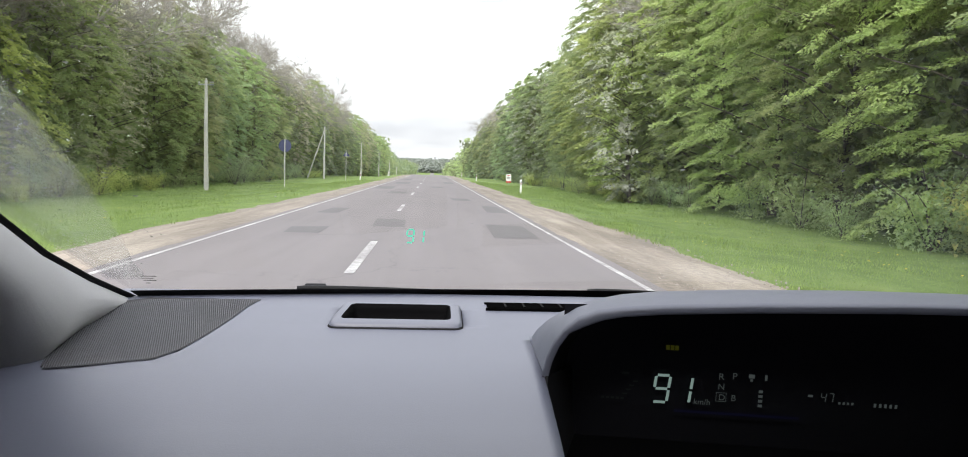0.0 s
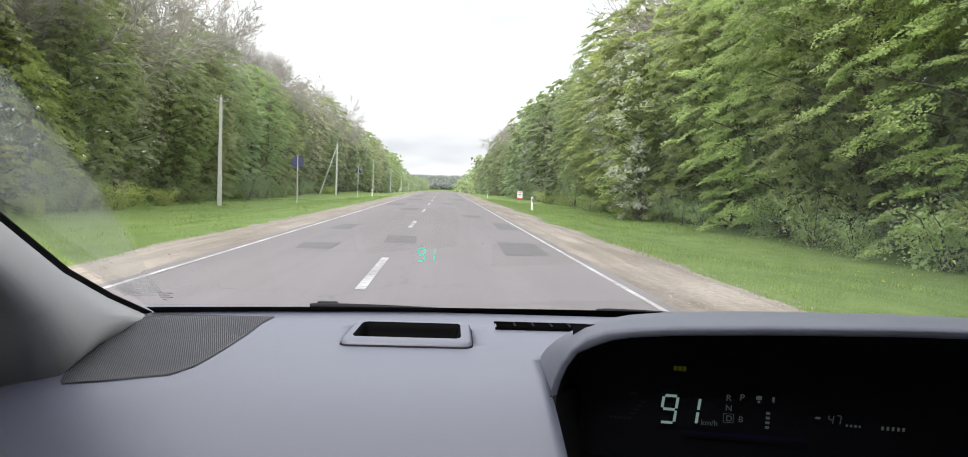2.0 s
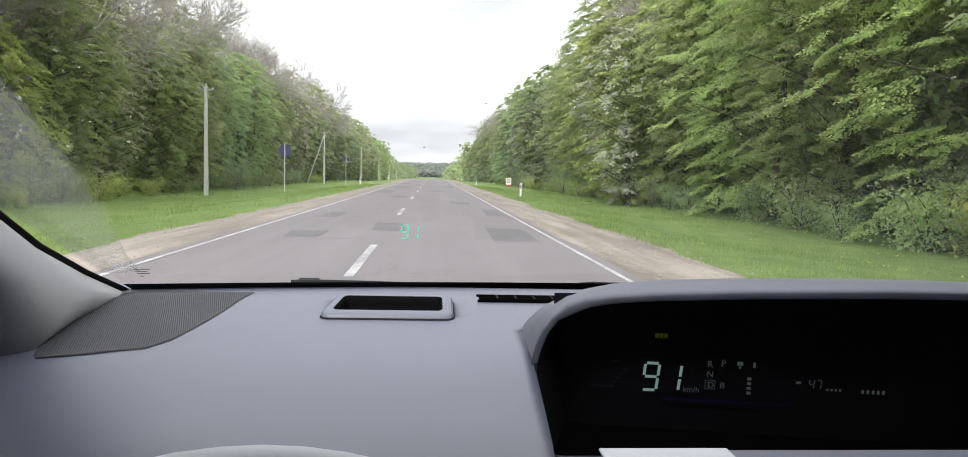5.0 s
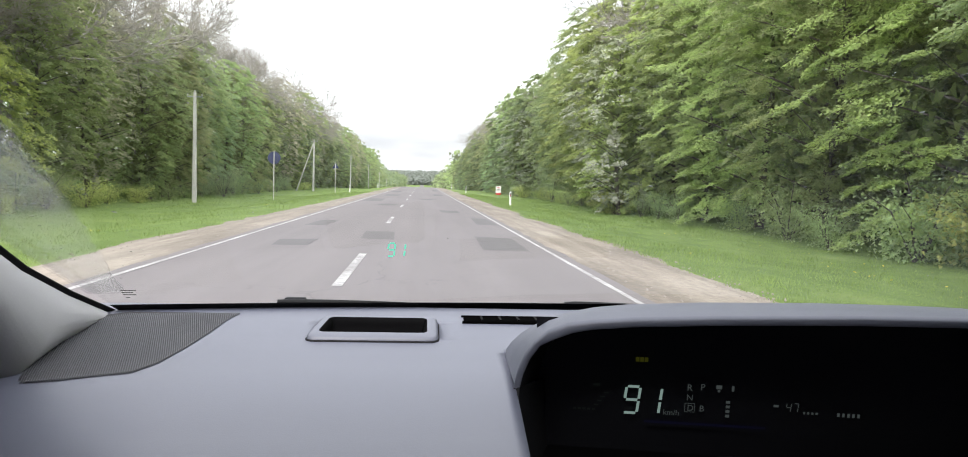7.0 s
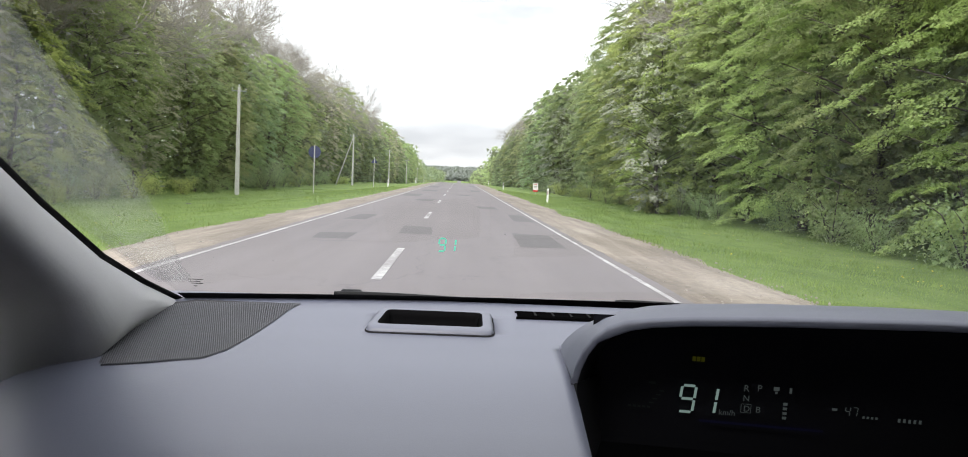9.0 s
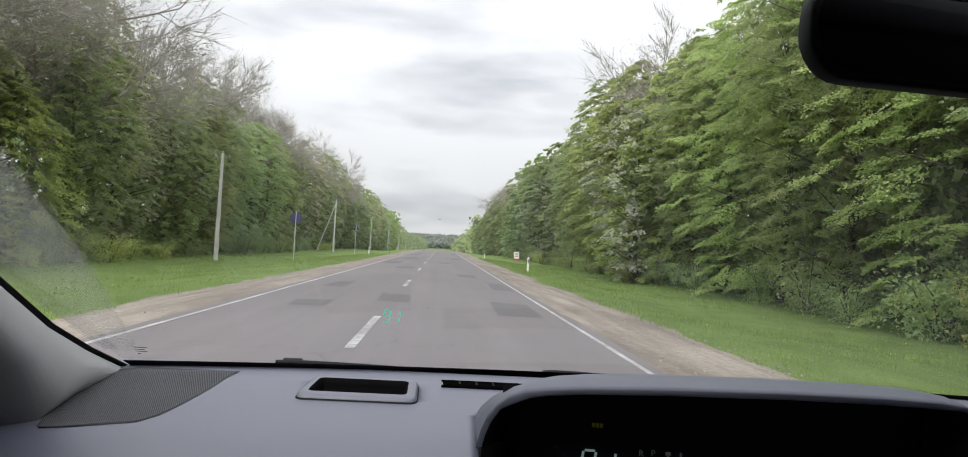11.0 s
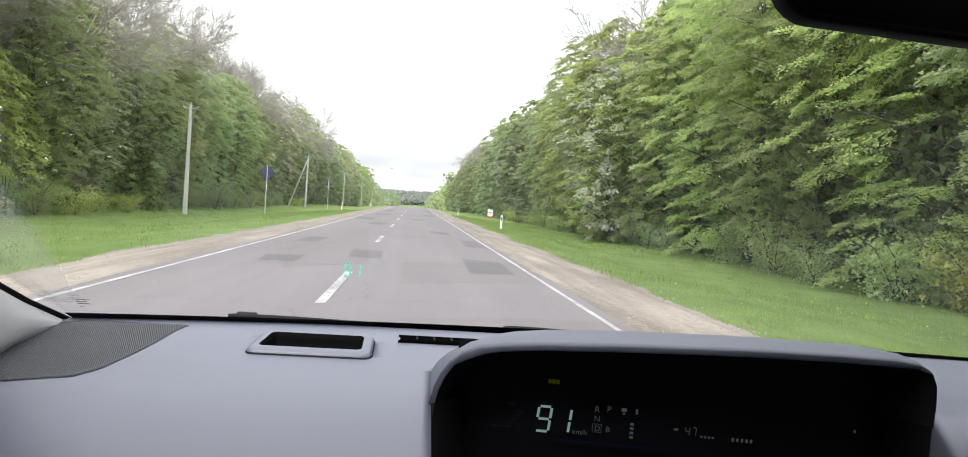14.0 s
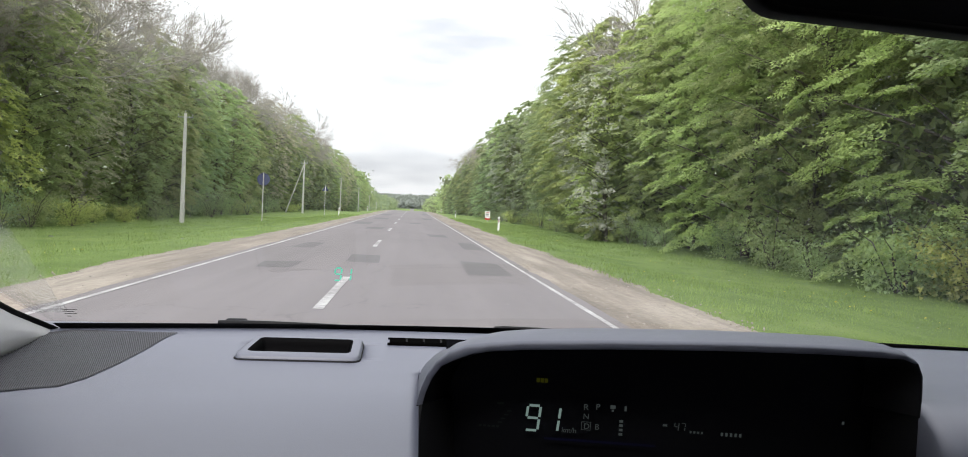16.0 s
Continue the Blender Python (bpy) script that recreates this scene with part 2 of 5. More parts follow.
# Pale blue-grey leaf colour that paints air haze onto the hill's woods.
LEAF_HAZE = leaf_material("leaf_painted_haze_grey", (0.18, 0.205, 0.185), (0.29, 0.315, 0.28), 0.3, 0.15)
BLOSSOM = leaf_material("white_blossom", (0.20, 0.25, 0.13), (0.50, 0.50, 0.46), 0.2)
BUD = leaf_material("brownish_bud", (0.20, 0.175, 0.135), (0.40, 0.36, 0.28), 0.4, 0.15)
BARE_BARK = plain("grey_bark", (0.24, 0.225, 0.20), (0.42, 0.395, 0.36), 0.9, 3, 40, 0.8, 0.02, stretch=(1, 1, 0.25))
BARK = plain("bark", (0.06, 0.052, 0.043), (0.17, 0.15, 0.13), 0.9, 3, 40, 0.8, 0.02, stretch=(1, 1, 0.25))
CONCRETE = plain("pole_concrete", (0.42, 0.41, 0.39), (0.60, 0.59, 0.56), 0.85, 1.5, 60, 0.4, 0.004)
POST_WHITE = plain("post_white", (0.62, 0.62, 0.60), (0.80, 0.80, 0.79), 0.6, 6, 90, 0.1)
POST_BLACK = plain("post_black", (0.015, 0.015, 0.015), (0.04, 0.04, 0.04), 0.6)
SIGN_RED = plain("sign_red", (0.42, 0.03, 0.025), (0.55, 0.05, 0.04), 0.5)
SIGN_BLUE = plain("sign_back_blue", (0.030, 0.036, 0.085), (0.045, 0.052, 0.12), 0.7)
STEEL = plain("galvanised_steel", (0.30, 0.31, 0.32), (0.45, 0.46, 0.47), 0.5, 5, 80, 0.1, metal=0.7)
CERAMIC = plain("insulator_ceramic", (0.45, 0.44, 0.42), (0.6, 0.6, 0.58), 0.3)

DASH = plain("dash_plastic", (0.072, 0.078, 0.108), (0.088, 0.095, 0.128), 0.46, 3.0, 700, 0.22, 0.0006, spec=0.9)
HOOD = plain("hood_plastic", (0.080, 0.085, 0.110), (0.100, 0.107, 0.134), 0.55, 3.0, 700, 0.22, 0.0006, spec=0.4)
CHARCOAL = plain("charcoal_cloth", (0.072, 0.070, 0.070), (0.10, 0.098, 0.097), 0.9, 6, 500, 0.3, 0.0008, spec=0.1)
TRIM = plain("pillar_trim", (0.315, 0.316, 0.325), (0.365, 0.366, 0.376), 0.75, 4.0, 500, 0.15, 0.0006, spec=0.3)
GRILLE_BED = plain("grille_bed", (0.012, 0.012, 0.014), (0.024, 0.024, 0.027), 0.8)
GRILLE = plain("grille_plastic", (0.055, 0.056, 0.066), (0.075, 0.077, 0.088), 0.6, 6, 500, 0.1, 0.0005)
BLACK = plain("black_plastic", (0.006, 0.006, 0.007), (0.012, 0.012, 0.013), 0.7, 5, 600, 0.15, 0.0006, spec=0.15)
# Glossless black that stands in for the shaded depth of the defroster slot.
SLOT = plain("slot_painted_shade", (0.001, 0.001, 0.001), (0.003, 0.003, 0.003), 1.0, 5, 600, 0.0, spec=0.0)
# Blacker copy of black_plastic; the shade of recesses is put into the colour.
WELL = plain("recess_painted_shade", (0.0012, 0.0012, 0.0014), (0.0026, 0.0026, 0.003), 0.6, 5, 600, 0.1, 0.0006, spec=0.05)
RUBBER = plain("black_rubber", (0.004, 0.004, 0.004), (0.010, 0.010, 0.011), 0.7, 9, 300, 0.2, spec=0.2)
LENS = plain("display_lens", (0.008, 0.0083, 0.0099), (0.0104, 0.0107, 0.0126), 0.2, 3, 300, 0.0, spec=0.08)
LEATHER = plain("wheel_leather", (0.38, 0.39, 0.425), (0.45, 0.46, 0.495), 0.45, 12, 260, 0.35, 0.001)
PAPER = plain("white_plastic", (0.44, 0.455, 0.48), (0.52, 0.53, 0.555), 0.5, 4, 200, 0.05)
CHROME = plain("satin_chrome", (0.5, 0.5, 0.51), (0.62, 0.62, 0.63), 0.3, 5, 200, 0.05, metal=1.0)
CAR_PAINT = plain("car_paint", (0.12, 0.125, 0.135), (0.16, 0.165, 0.175), 0.35, 1.0, 300, 0.02, metal=0.6)
DOOR = plain("door_trim", (0.05, 0.05, 0.052), (0.075, 0.075, 0.078), 0.8, 4, 400, 0.15)
LINING = plain("roof_lining", (0.07, 0.07, 0.07), (0.10, 0.10, 0.098), 0.9, 4, 300, 0.2)
GLASS = glass_material()
DUST = film_material("dust_film", 0.05, 0.30, 3.5)
SPECK = film_material("dried_speck", 0.35, 0.8, 60.0)
DIGIT = glow_material("lit_segment", (0.60, 0.86, 0.78), 0.28)
DIGIT_DIM = glow_material("lit_segment_dim", (0.60, 0.72, 0.70), 0.065)
DIGIT_FAINT = glow_material("lit_segment_faint", (0.40, 0.56, 0.46), 0.011)
# Emission that paints the blue reflection under the figures.
BLUE_DIM = glow_material("painted_blue_glow", (0.02, 0.03, 0.55), 0.012)
AMBER = glow_material("lit_amber", (0.42, 0.45, 0.02), 0.05)
HUD_GREEN = glow_material("projected_green", (0.16, 0.82, 0.58), 1.0)


# ---- mesh helpers ----
def mesh_from(name, verts, faces, smooth=False):
    me = bpy.data.meshes.new(name)
    me.from_pydata([tuple(map(float, v)) for v in verts], [], [tuple(f) for f in faces])
    if smooth:
        me.polygons.foreach_set("use_smooth", [True] * len(me.polygons))
    me.update()
    return me


def leaves_mesh(name, verts):
    """A mesh of loose leaves from an array of shape (count, corners, 3)."""
    count, k = verts.shape[:2]
    me = bpy.data.meshes.new(name)
    me.vertices.add(count * k)
    me.vertices.foreach_set("co", np.ascontiguousarray(verts, dtype=np.float32).reshape(-1))
    me.loops.add(count * k)
    me.loops.foreach_set("vertex_index", np.arange(count * k, dtype=np.int32))
    me.polygons.add(count)
    me.polygons.foreach_set("loop_start", np.arange(0, count * k, k, dtype=np.int32))
    me.update(calc_edges=True)
    return me


def thing(name, label, category, group="", kind="", at=(0, 0, 0)):
    ob = new(name)
    ob.empty_display_size = 0.05
    ob.location = at
    return tagged(ob, label, category, group, kind)


def part_mesh(name, me, material, parent=None, label=""):
    ob = new(name, me)
    me.materials.append(material)
    if parent is not None:
        ob.parent = parent
    return tagged(ob, label)


def part(name, bm, material, parent=None, label="", smooth=False):
    me = bpy.data.meshes.new(name)
    bmesh.ops.recalc_face_normals(bm, faces=bm.faces)
    bm.to_mesh(me)
    bm.free()
    if smooth:
        me.polygons.foreach_set("use_smooth", [True] * len(me.polygons))
    return part_mesh(name, me, material, parent, label)


def box(bm, x0, x1, y0, y1, z0, z1, bevel=0.0, segments=2):
    made = bmesh.ops.create_cube(bm, size=1)["verts"]
    for v in made:
        v.co = (x0 + (v.co.x + 0.5) * (x1 - x0), y0 + (v.co.y + 0.5) * (y1 - y0), z0 + (v.co.z + 0.5) * (z1 - z0))
    if bevel:
        edges = list({e for v in made for e in v.link_edges})
        bmesh.ops.bevel(bm, geom=edges, offset=bevel, segments=segments, profile=0.5, affect="EDGES")
    return made


def rod(bm, a, b, r0, r1, sides=10):
    a, b = Vector(a), Vector(b)
    made = bmesh.ops.create_cone(bm, cap_ends=True, segments=sides, radius1=r0, radius2=r1, depth=(b - a).length)["verts"]
    m = Matrix.Translation((a + b) / 2) @ (b - a).to_track_quat("Z", "Y").to_matrix().to_4x4()
    bmesh.ops.transform(bm, matrix=m, verts=made)
    return made


def loft(rows, closed=False, caps=False):
    """Vertices and faces of a skin over rows of equally many points."""
    n = len(rows[0])
    verts = [p for row in rows for p in row]
    faces = []
    for i in range(len(rows) - 1):
        for j in range(n if closed else n - 1):
            k = (j + 1) % n
            faces.append((i * n + j, i * n + k, (i + 1) * n + k, (i + 1) * n + j))
    if caps:
        faces.append(tuple(range(n))[::-1])
        faces.append(tuple(range((len(rows) - 1) * n, len(rows) * n)))
    return verts, faces


def smooth_line(xs, ys):
    """A smooth curve through given heights."""
    xs, ys = np.array(xs, float), np.array(ys, float)
    slope = np.gradient(ys, xs)

    def at(x):
        x = min(max(x, xs[0]), xs[-1])
        i = min(int(np.searchsorted(xs, x, "right")) - 1, len(xs) - 2)
        h = xs[i + 1] - xs[i]
        t = (x - xs[i]) / h
        return float((2 * t**3 - 3 * t**2 + 1) * ys[i] + (t**3 - 2 * t**2 + t) * h * slope[i] + (-2 * t**3 + 3 * t**2) * ys[i + 1] + (t**3 - t**2) * h * slope[i + 1])

    return at


def step(a, b, x):
    t = min(max((x - a) / (b - a), 0.0), 1.0)
    return t * t * (3 - 2 * t)


# ---- the land and the road ----
ROAD_MID, LANE, HALF = -0.61, 3.02, 3.28
DASH_X = -0.93
EDGE_L, EDGE_R = ROAD_MID - LANE, ROAD_MID + LANE


def rise(y):
    """The land's height along the road: level, over a crest into a valley, then up a far hill."""
    z = -0.00010 * max(y - 118.0, 0.0) ** 2 if y < 400 else -7.95 - 0.0564 * (min(y, 520) - 400)
    return z + 31.0 * step(1000, 1900, y) if y > 400 else z


def land(x, y):
    off = x - ROAD_MID
    if off < 0:
        d = -off
        z = -0.10 * step(3.3, 5.0, d) - 0.75 * step(4.8, 13.0, d) + 0.55 * step(19, 30, d)
    else:
        d = off
        z = -0.08 * step(3.3, 5.2, d) - 0.42 * step(4.8, 11.0, d) + 0.5 * step(18, 30, d)
    wob = 0.0
    if d > 4.2:
        near = min((d - 4.2) / 4, 1.0)
        wob = near * (0.12 * noise.noise((x * 0.25, y * 0.12, 1.0)) + 0.5 * noise.noise((x * 0.03, y * 0.02, 4.0)) * step(10, 40, d))
    return z + wob + rise(y)


def spread(near, far, first, grow):
    out, v, s = [near], near, first
    while v < far:
        v, s = v + s, s * grow
        out.append(v)
    return out


xs_side = spread(HALF, 2600, 0.35, 1.13)
land_x = [ROAD_MID - d for d in reversed(xs_side)] + [ROAD_MID - 2.0, ROAD_MID, ROAD_MID + 2.0] + [ROAD_MID + d for d in xs_side]
land_y = [-2500, -900, -300, -120, -60, -30] + [-24 + 1.5 * i for i in range(90)] + spread(112.0, 3400, 3.0, 1.05)
rows = [[(x, y, land(x, y) - 0.012) for x in land_x] for y in land_y]
ground = part_mesh("ground", mesh_from("ground", *loft(rows), smooth=True), GROUND)
tagged(ground, "green grassy verge and land running to a wooded hill", "ground", kind="structure")

def camber(x, y):
    return rise(y) + 0.012 * (1 - ((x - ROAD_MID) / HALF) ** 2) + 0.004


road_y = [-40 + 2.0 * i for i in range(100)] + spread(160, 1300, 6, 1.06)
rows = [[(x, y, rise(y) + 0.012 * (1 - ((x - ROAD_MID) / HALF) ** 2) + 0.004) for x in [ROAD_MID + k * HALF / 7 for k in range(-7, 8)]] for y in road_y]
v, f = loft(rows)
road = part_mesh("road", mesh_from("road", v, f, smooth=True), ASPHALT)
tagged(road, "worn grey asphalt two-lane road with patches and cracks", "road", kind="structure")


def ragged_strip(name, x_in, x_out, label, seed):
    """A gravel shoulder whose outer edge wanders into the grass and whose inner edge spills over the broken asphalt."""
    r = []
    sign = 1 if x_out > x_in else -1
    for y in [-30 + 0.4 * i for i in range(460)] + spread(154, 700, 3, 1.06):
        edge = x_out + 0.55 * noise.noise((seed, y * 0.16, 0)) + 0.22 * noise.noise((seed, y * 0.9, 5))
        start = x_in + sign * (0.07 * noise.noise((seed, y * 0.45, 11)) + 0.05 * noise.noise((seed, y * 1.9, 15)))
        r.append([(start + (edge - start) * k / 8, y, land(start + (edge - start) * k / 8, y) + 0.0065 + 0.012 * min(k / 2, 1) - 0.060 * (k / 8) ** 5) for k in range(9)])
    ob = part_mesh(name, mesh_from(name, *loft(r), smooth=True), GRAVEL)
    return tagged(ob, label, "road shoulder", kind="structure")


ragged_strip("shoulder", ROAD_MID + HALF - 0.06, ROAD_MID + 5.35, "pale sandy gravel shoulder beside the asphalt", 3.0)
ragged_strip("shoulder", ROAD_MID - HALF + 0.06, ROAD_MID - 5.1, "trodden sandy gravel shoulder between asphalt and grass", 9.0)


def flat_on_road(name, pts, material, lift, label=""):
    """A thin slab that follows the road's camber, from its four corners in plan."""
    (ax, ay), (bx, by), (cx, cy), (ex, ey) = pts
    rows = []
    n = max(int((cy - by) / 1.5), 1)
    for i in range(n + 1):
        t = i / n
        x0, x1 = ax + (ex - ax) * t, bx + (cx - bx) * t
        row = []
        for j in range(5):
            s = j / 4
            x, y = x0 + (x1 - x0) * s, ay + (ey - ay) * t + (by - ay + (cy - by - ey + ay) * t) * s
            row.append((x, y, camber(x, y) + lift))
        row = [(row[0][0], row[0][1], row[0][2] - lift - 0.003)] + row + [(row[-1][0], row[-1][1], row[-1][2] - lift - 0.003)]
        rows.append(row)
    return part_mesh(name, mesh_from(name, *loft(rows)), material, road, label)


for k in range(24):
    y0 = 8.0 + 12.0 * (k - 1)
    flat_on_road("centre_dash", [(DASH_X - 0.06, y0), (DASH_X + 0.06, y0), (DASH_X + 0.06, y0 + 3.6), (DASH_X - 0.06, y0 + 3.6)], PAINT, 0.005)
for side in (EDGE_L, EDGE_R):
    r = []
    for y in [-30 + 1.0 * i for i in range(190)] + spread(161, 500, 5, 1.05):
        w = 0.036 + 0.010 * noise.noise((side, y * 1.7, 2))
        r.append([(side + s * w, y, rise(y) + 0.012 * (1 - ((side - ROAD_MID) / HALF) ** 2) + 0.009) for s in (-1, 1)])
    part_mesh("edge_line", mesh_from("edge_line", *loft(r)), EDGE_PAINT, road)

rng = random.Random(5)
PATCHES = [
    (-2.4, 12.8, 0.6, 1.3), (-0.95, 14.6, 0.7, 2.2), (-2.7, 18.5, 0.5, 2.6),
    (1.65, 12.8, 0.95, 3.0), (2.0, 20.5, 0.6, 3.5), (1.2, 28.0, 0.8, 2.2), (-1.7, 34.0, 0.8, 2.4),
    (-2.9, 41.0, 1.0, 5.0), (0.4, 46.0, 0.8, 2.5), (-2.4, 55.0, 1.2, 6.0), (1.5, 60.0, 1.0, 7.0), (-2.7, 74.0, 1.0, 8.0), (1.7, 88.0, 0.8, 9.0),
]
for x, y, w, d in PATCHES:
    j = [rng.uniform(-0.08, 0.08) for _ in range(8)]
    pts = [(x - w / 2 + j[0], y + j[1]), (x + w / 2 + j[2], y + j[3]), (x + w / 2 + j[4], y + d + 3 * j[5]), (x - w / 2 + j[6], y + d + 3 * j[7])]
    flat_on_road("asphalt_patch", pts, PATCH, 0.004, "darker rectangular asphalt patch")


def seam(x0, x1, y, w, slant):
    r, n = [], 24
    for i in range(n + 1):
        x = x0 + (x1 - x0) * i / n
        yy = y + slant * i / n + 0.10 * noise.noise((x * 2.1, y, 0))
        ww = w * (0.6 + 0.5 * abs(noise.noise((x * 3, y, 7))))
        r.append([(x, yy - ww, camber(x, y) + 0.005), (x, yy + ww, camber(x, y) + 0.005)])
    part_mesh("crack_seam", mesh_from("crack_seam", *loft(r)), TAR, road, "tarred crack across the asphalt")


for x0, x1, y, w, slant in ((-0.7, 2.4, 24.5, 0.05, 0.3), (-3.7, 2.4, 31.0, 0.06, -0.4), (-3.7, 0.4, 49.0, 0.07, 0.5), (-3.7, 2.4, 67.0, 0.1, 0.2), (-3.7, 2.4, 96.0, 0.12, 0.3), (-2.4, -1.2, 12.4, 0.02, 0.2)):
    seam(x0, x1, y, w, slant)


# ---- trees ----
def tube_rows(points, radii, sides):
    out = []
    for i, p in enumerate(points):
        p = Vector(p)
        a = Vector(points[max(i - 1, 0)])
        b = Vector(points[min(i + 1, len(points) - 1)])
        q = (b - a).to_track_quat("Z", "Y")
        out.append([tuple(p + q @ Vector((radii[i] * math.cos(2 * math.pi * k / sides), radii[i] * math.sin(2 * math.pi * k / sides), 0))) for k in range(sides)])
    return out


class Skin:
    """Collects tubes into one mesh."""

    def __init__(self):
        self.verts, self.faces = [], []

    def tube(self, points, radii, sides):
        v, f = loft(tube_rows(points, radii, sides), closed=True)
        n = len(self.verts)
        self.verts += v
        self.faces += [tuple(i + n for i in q) for q in f]

    def mesh(self, name):
        return mesh_from(name, self.verts, self.faces, smooth=True)


def leaf_clumps(rng, centres, per, size, flat, length):
    """Leaves in sprays round the given centres, mostly lying level and drooping outwards."""
    c = np.repeat(np.array(centres), per, axis=0)
    n = len(c)
    s = np.repeat(rng.uniform(0.6, 1.25, len(centres)), per)[:, None] * np.array([size, size, size * flat])
    p = c + rng.normal(0, 1, (n, 3)) * s
    az = rng.uniform(0, 2 * np.pi, n)
    droop = rng.normal(-0.5, 0.45, n)
    a = np.stack([np.cos(az) * np.cos(droop), np.sin(az) * np.cos(droop), np.sin(droop)], 1)
    side = np.stack([-np.sin(az), np.cos(az), rng.normal(0, 0.5, n)], 1)
    ln = rng.uniform(0.65, 1.3, n)[:, None] * length
    a, side = a * ln, side * ln * 0.36
    return np.stack([p + 1.1 * side, p + a, p - 1.1 * side], 1)


def spray_leaves(rng, roots, ways, lengths, per, leaf_length):
    """Leaves in flat drooping fans, one fan for each twig, so that the crown lies in layers."""
    m = len(roots)
    way = np.array(ways) + rng.normal(0, 0.22, m)
    fall = np.clip(rng.normal(0.24, 0.20, m), -0.2, 0.9)
    out = np.stack([np.cos(way) * np.cos(fall), np.sin(way) * np.cos(fall), -np.sin(fall)], 1)
    across = np.stack([-np.sin(way), np.cos(way), rng.normal(0, 0.13, m)], 1)
    up = np.cross(out, across)
    rp = lambda a: np.repeat(a, per, axis=0)
    n = m * per
    long = rp(np.array(lengths) * rng.uniform(0.75, 1.25, m))
    u = rng.beta(1.5, 1.25, n)
    fork = np.sign(rng.normal(0, 1, n)) * rng.choice([0.0, 0.22, 0.42, 0.58], n)
    w = (fork * u + rng.normal(0, 0.075, n)) * np.clip(1.35 - 0.75 * u, 0.3, 1.2)
    h = rng.normal(0, 0.035, n) - 0.20 * u * u - 0.22 * w * w
    p = rp(np.array(roots)) + long[:, None] * (rp(out) * u[:, None] + rp(across) * w[:, None] + rp(up) * h[:, None])
    turn = np.where(rng.random(n) < 0.5, 1, -1) * rng.uniform(0.1, 1.25, n)
    tilt, bank = rng.normal(-0.12, 0.30, n)[:, None], rng.normal(0, 0.34, n)[:, None]
    o, c, v = rp(out), rp(across), rp(up)
    a = o * np.cos(turn)[:, None] + c * np.sin(turn)[:, None] + v * tilt
    side = c * np.cos(turn)[:, None] - o * np.sin(turn)[:, None] + v * bank
    ln = rng.uniform(0.65, 1.3, n)[:, None] * leaf_length
    a, side = a * ln, side * ln * 0.40
    lift = v * ln * 0.07
    return np.stack([p + 1.1 * side + lift, p + a, p - 1.1 * side + lift], 1)


SHAPES = {
    "skirted": ([0.0, 0.12, 0.30, 0.52, 0.72, 0.87, 0.96, 1.0], [0.70, 0.88, 1.0, 0.96, 0.78, 0.52, 0.26, 0.06]),
    "domed": ([0.0, 0.10, 0.25, 0.50, 0.75, 0.90, 0.97, 1.0], [0.34, 0.58, 0.86, 1.0, 0.92, 0.64, 0.36, 0.10]),
    "slender": ([0.0, 0.10, 0.25, 0.45, 0.65, 0.85, 0.96, 1.0], [0.78, 0.92, 1.0, 0.90, 0.68, 0.40, 0.18, 0.05]),
}


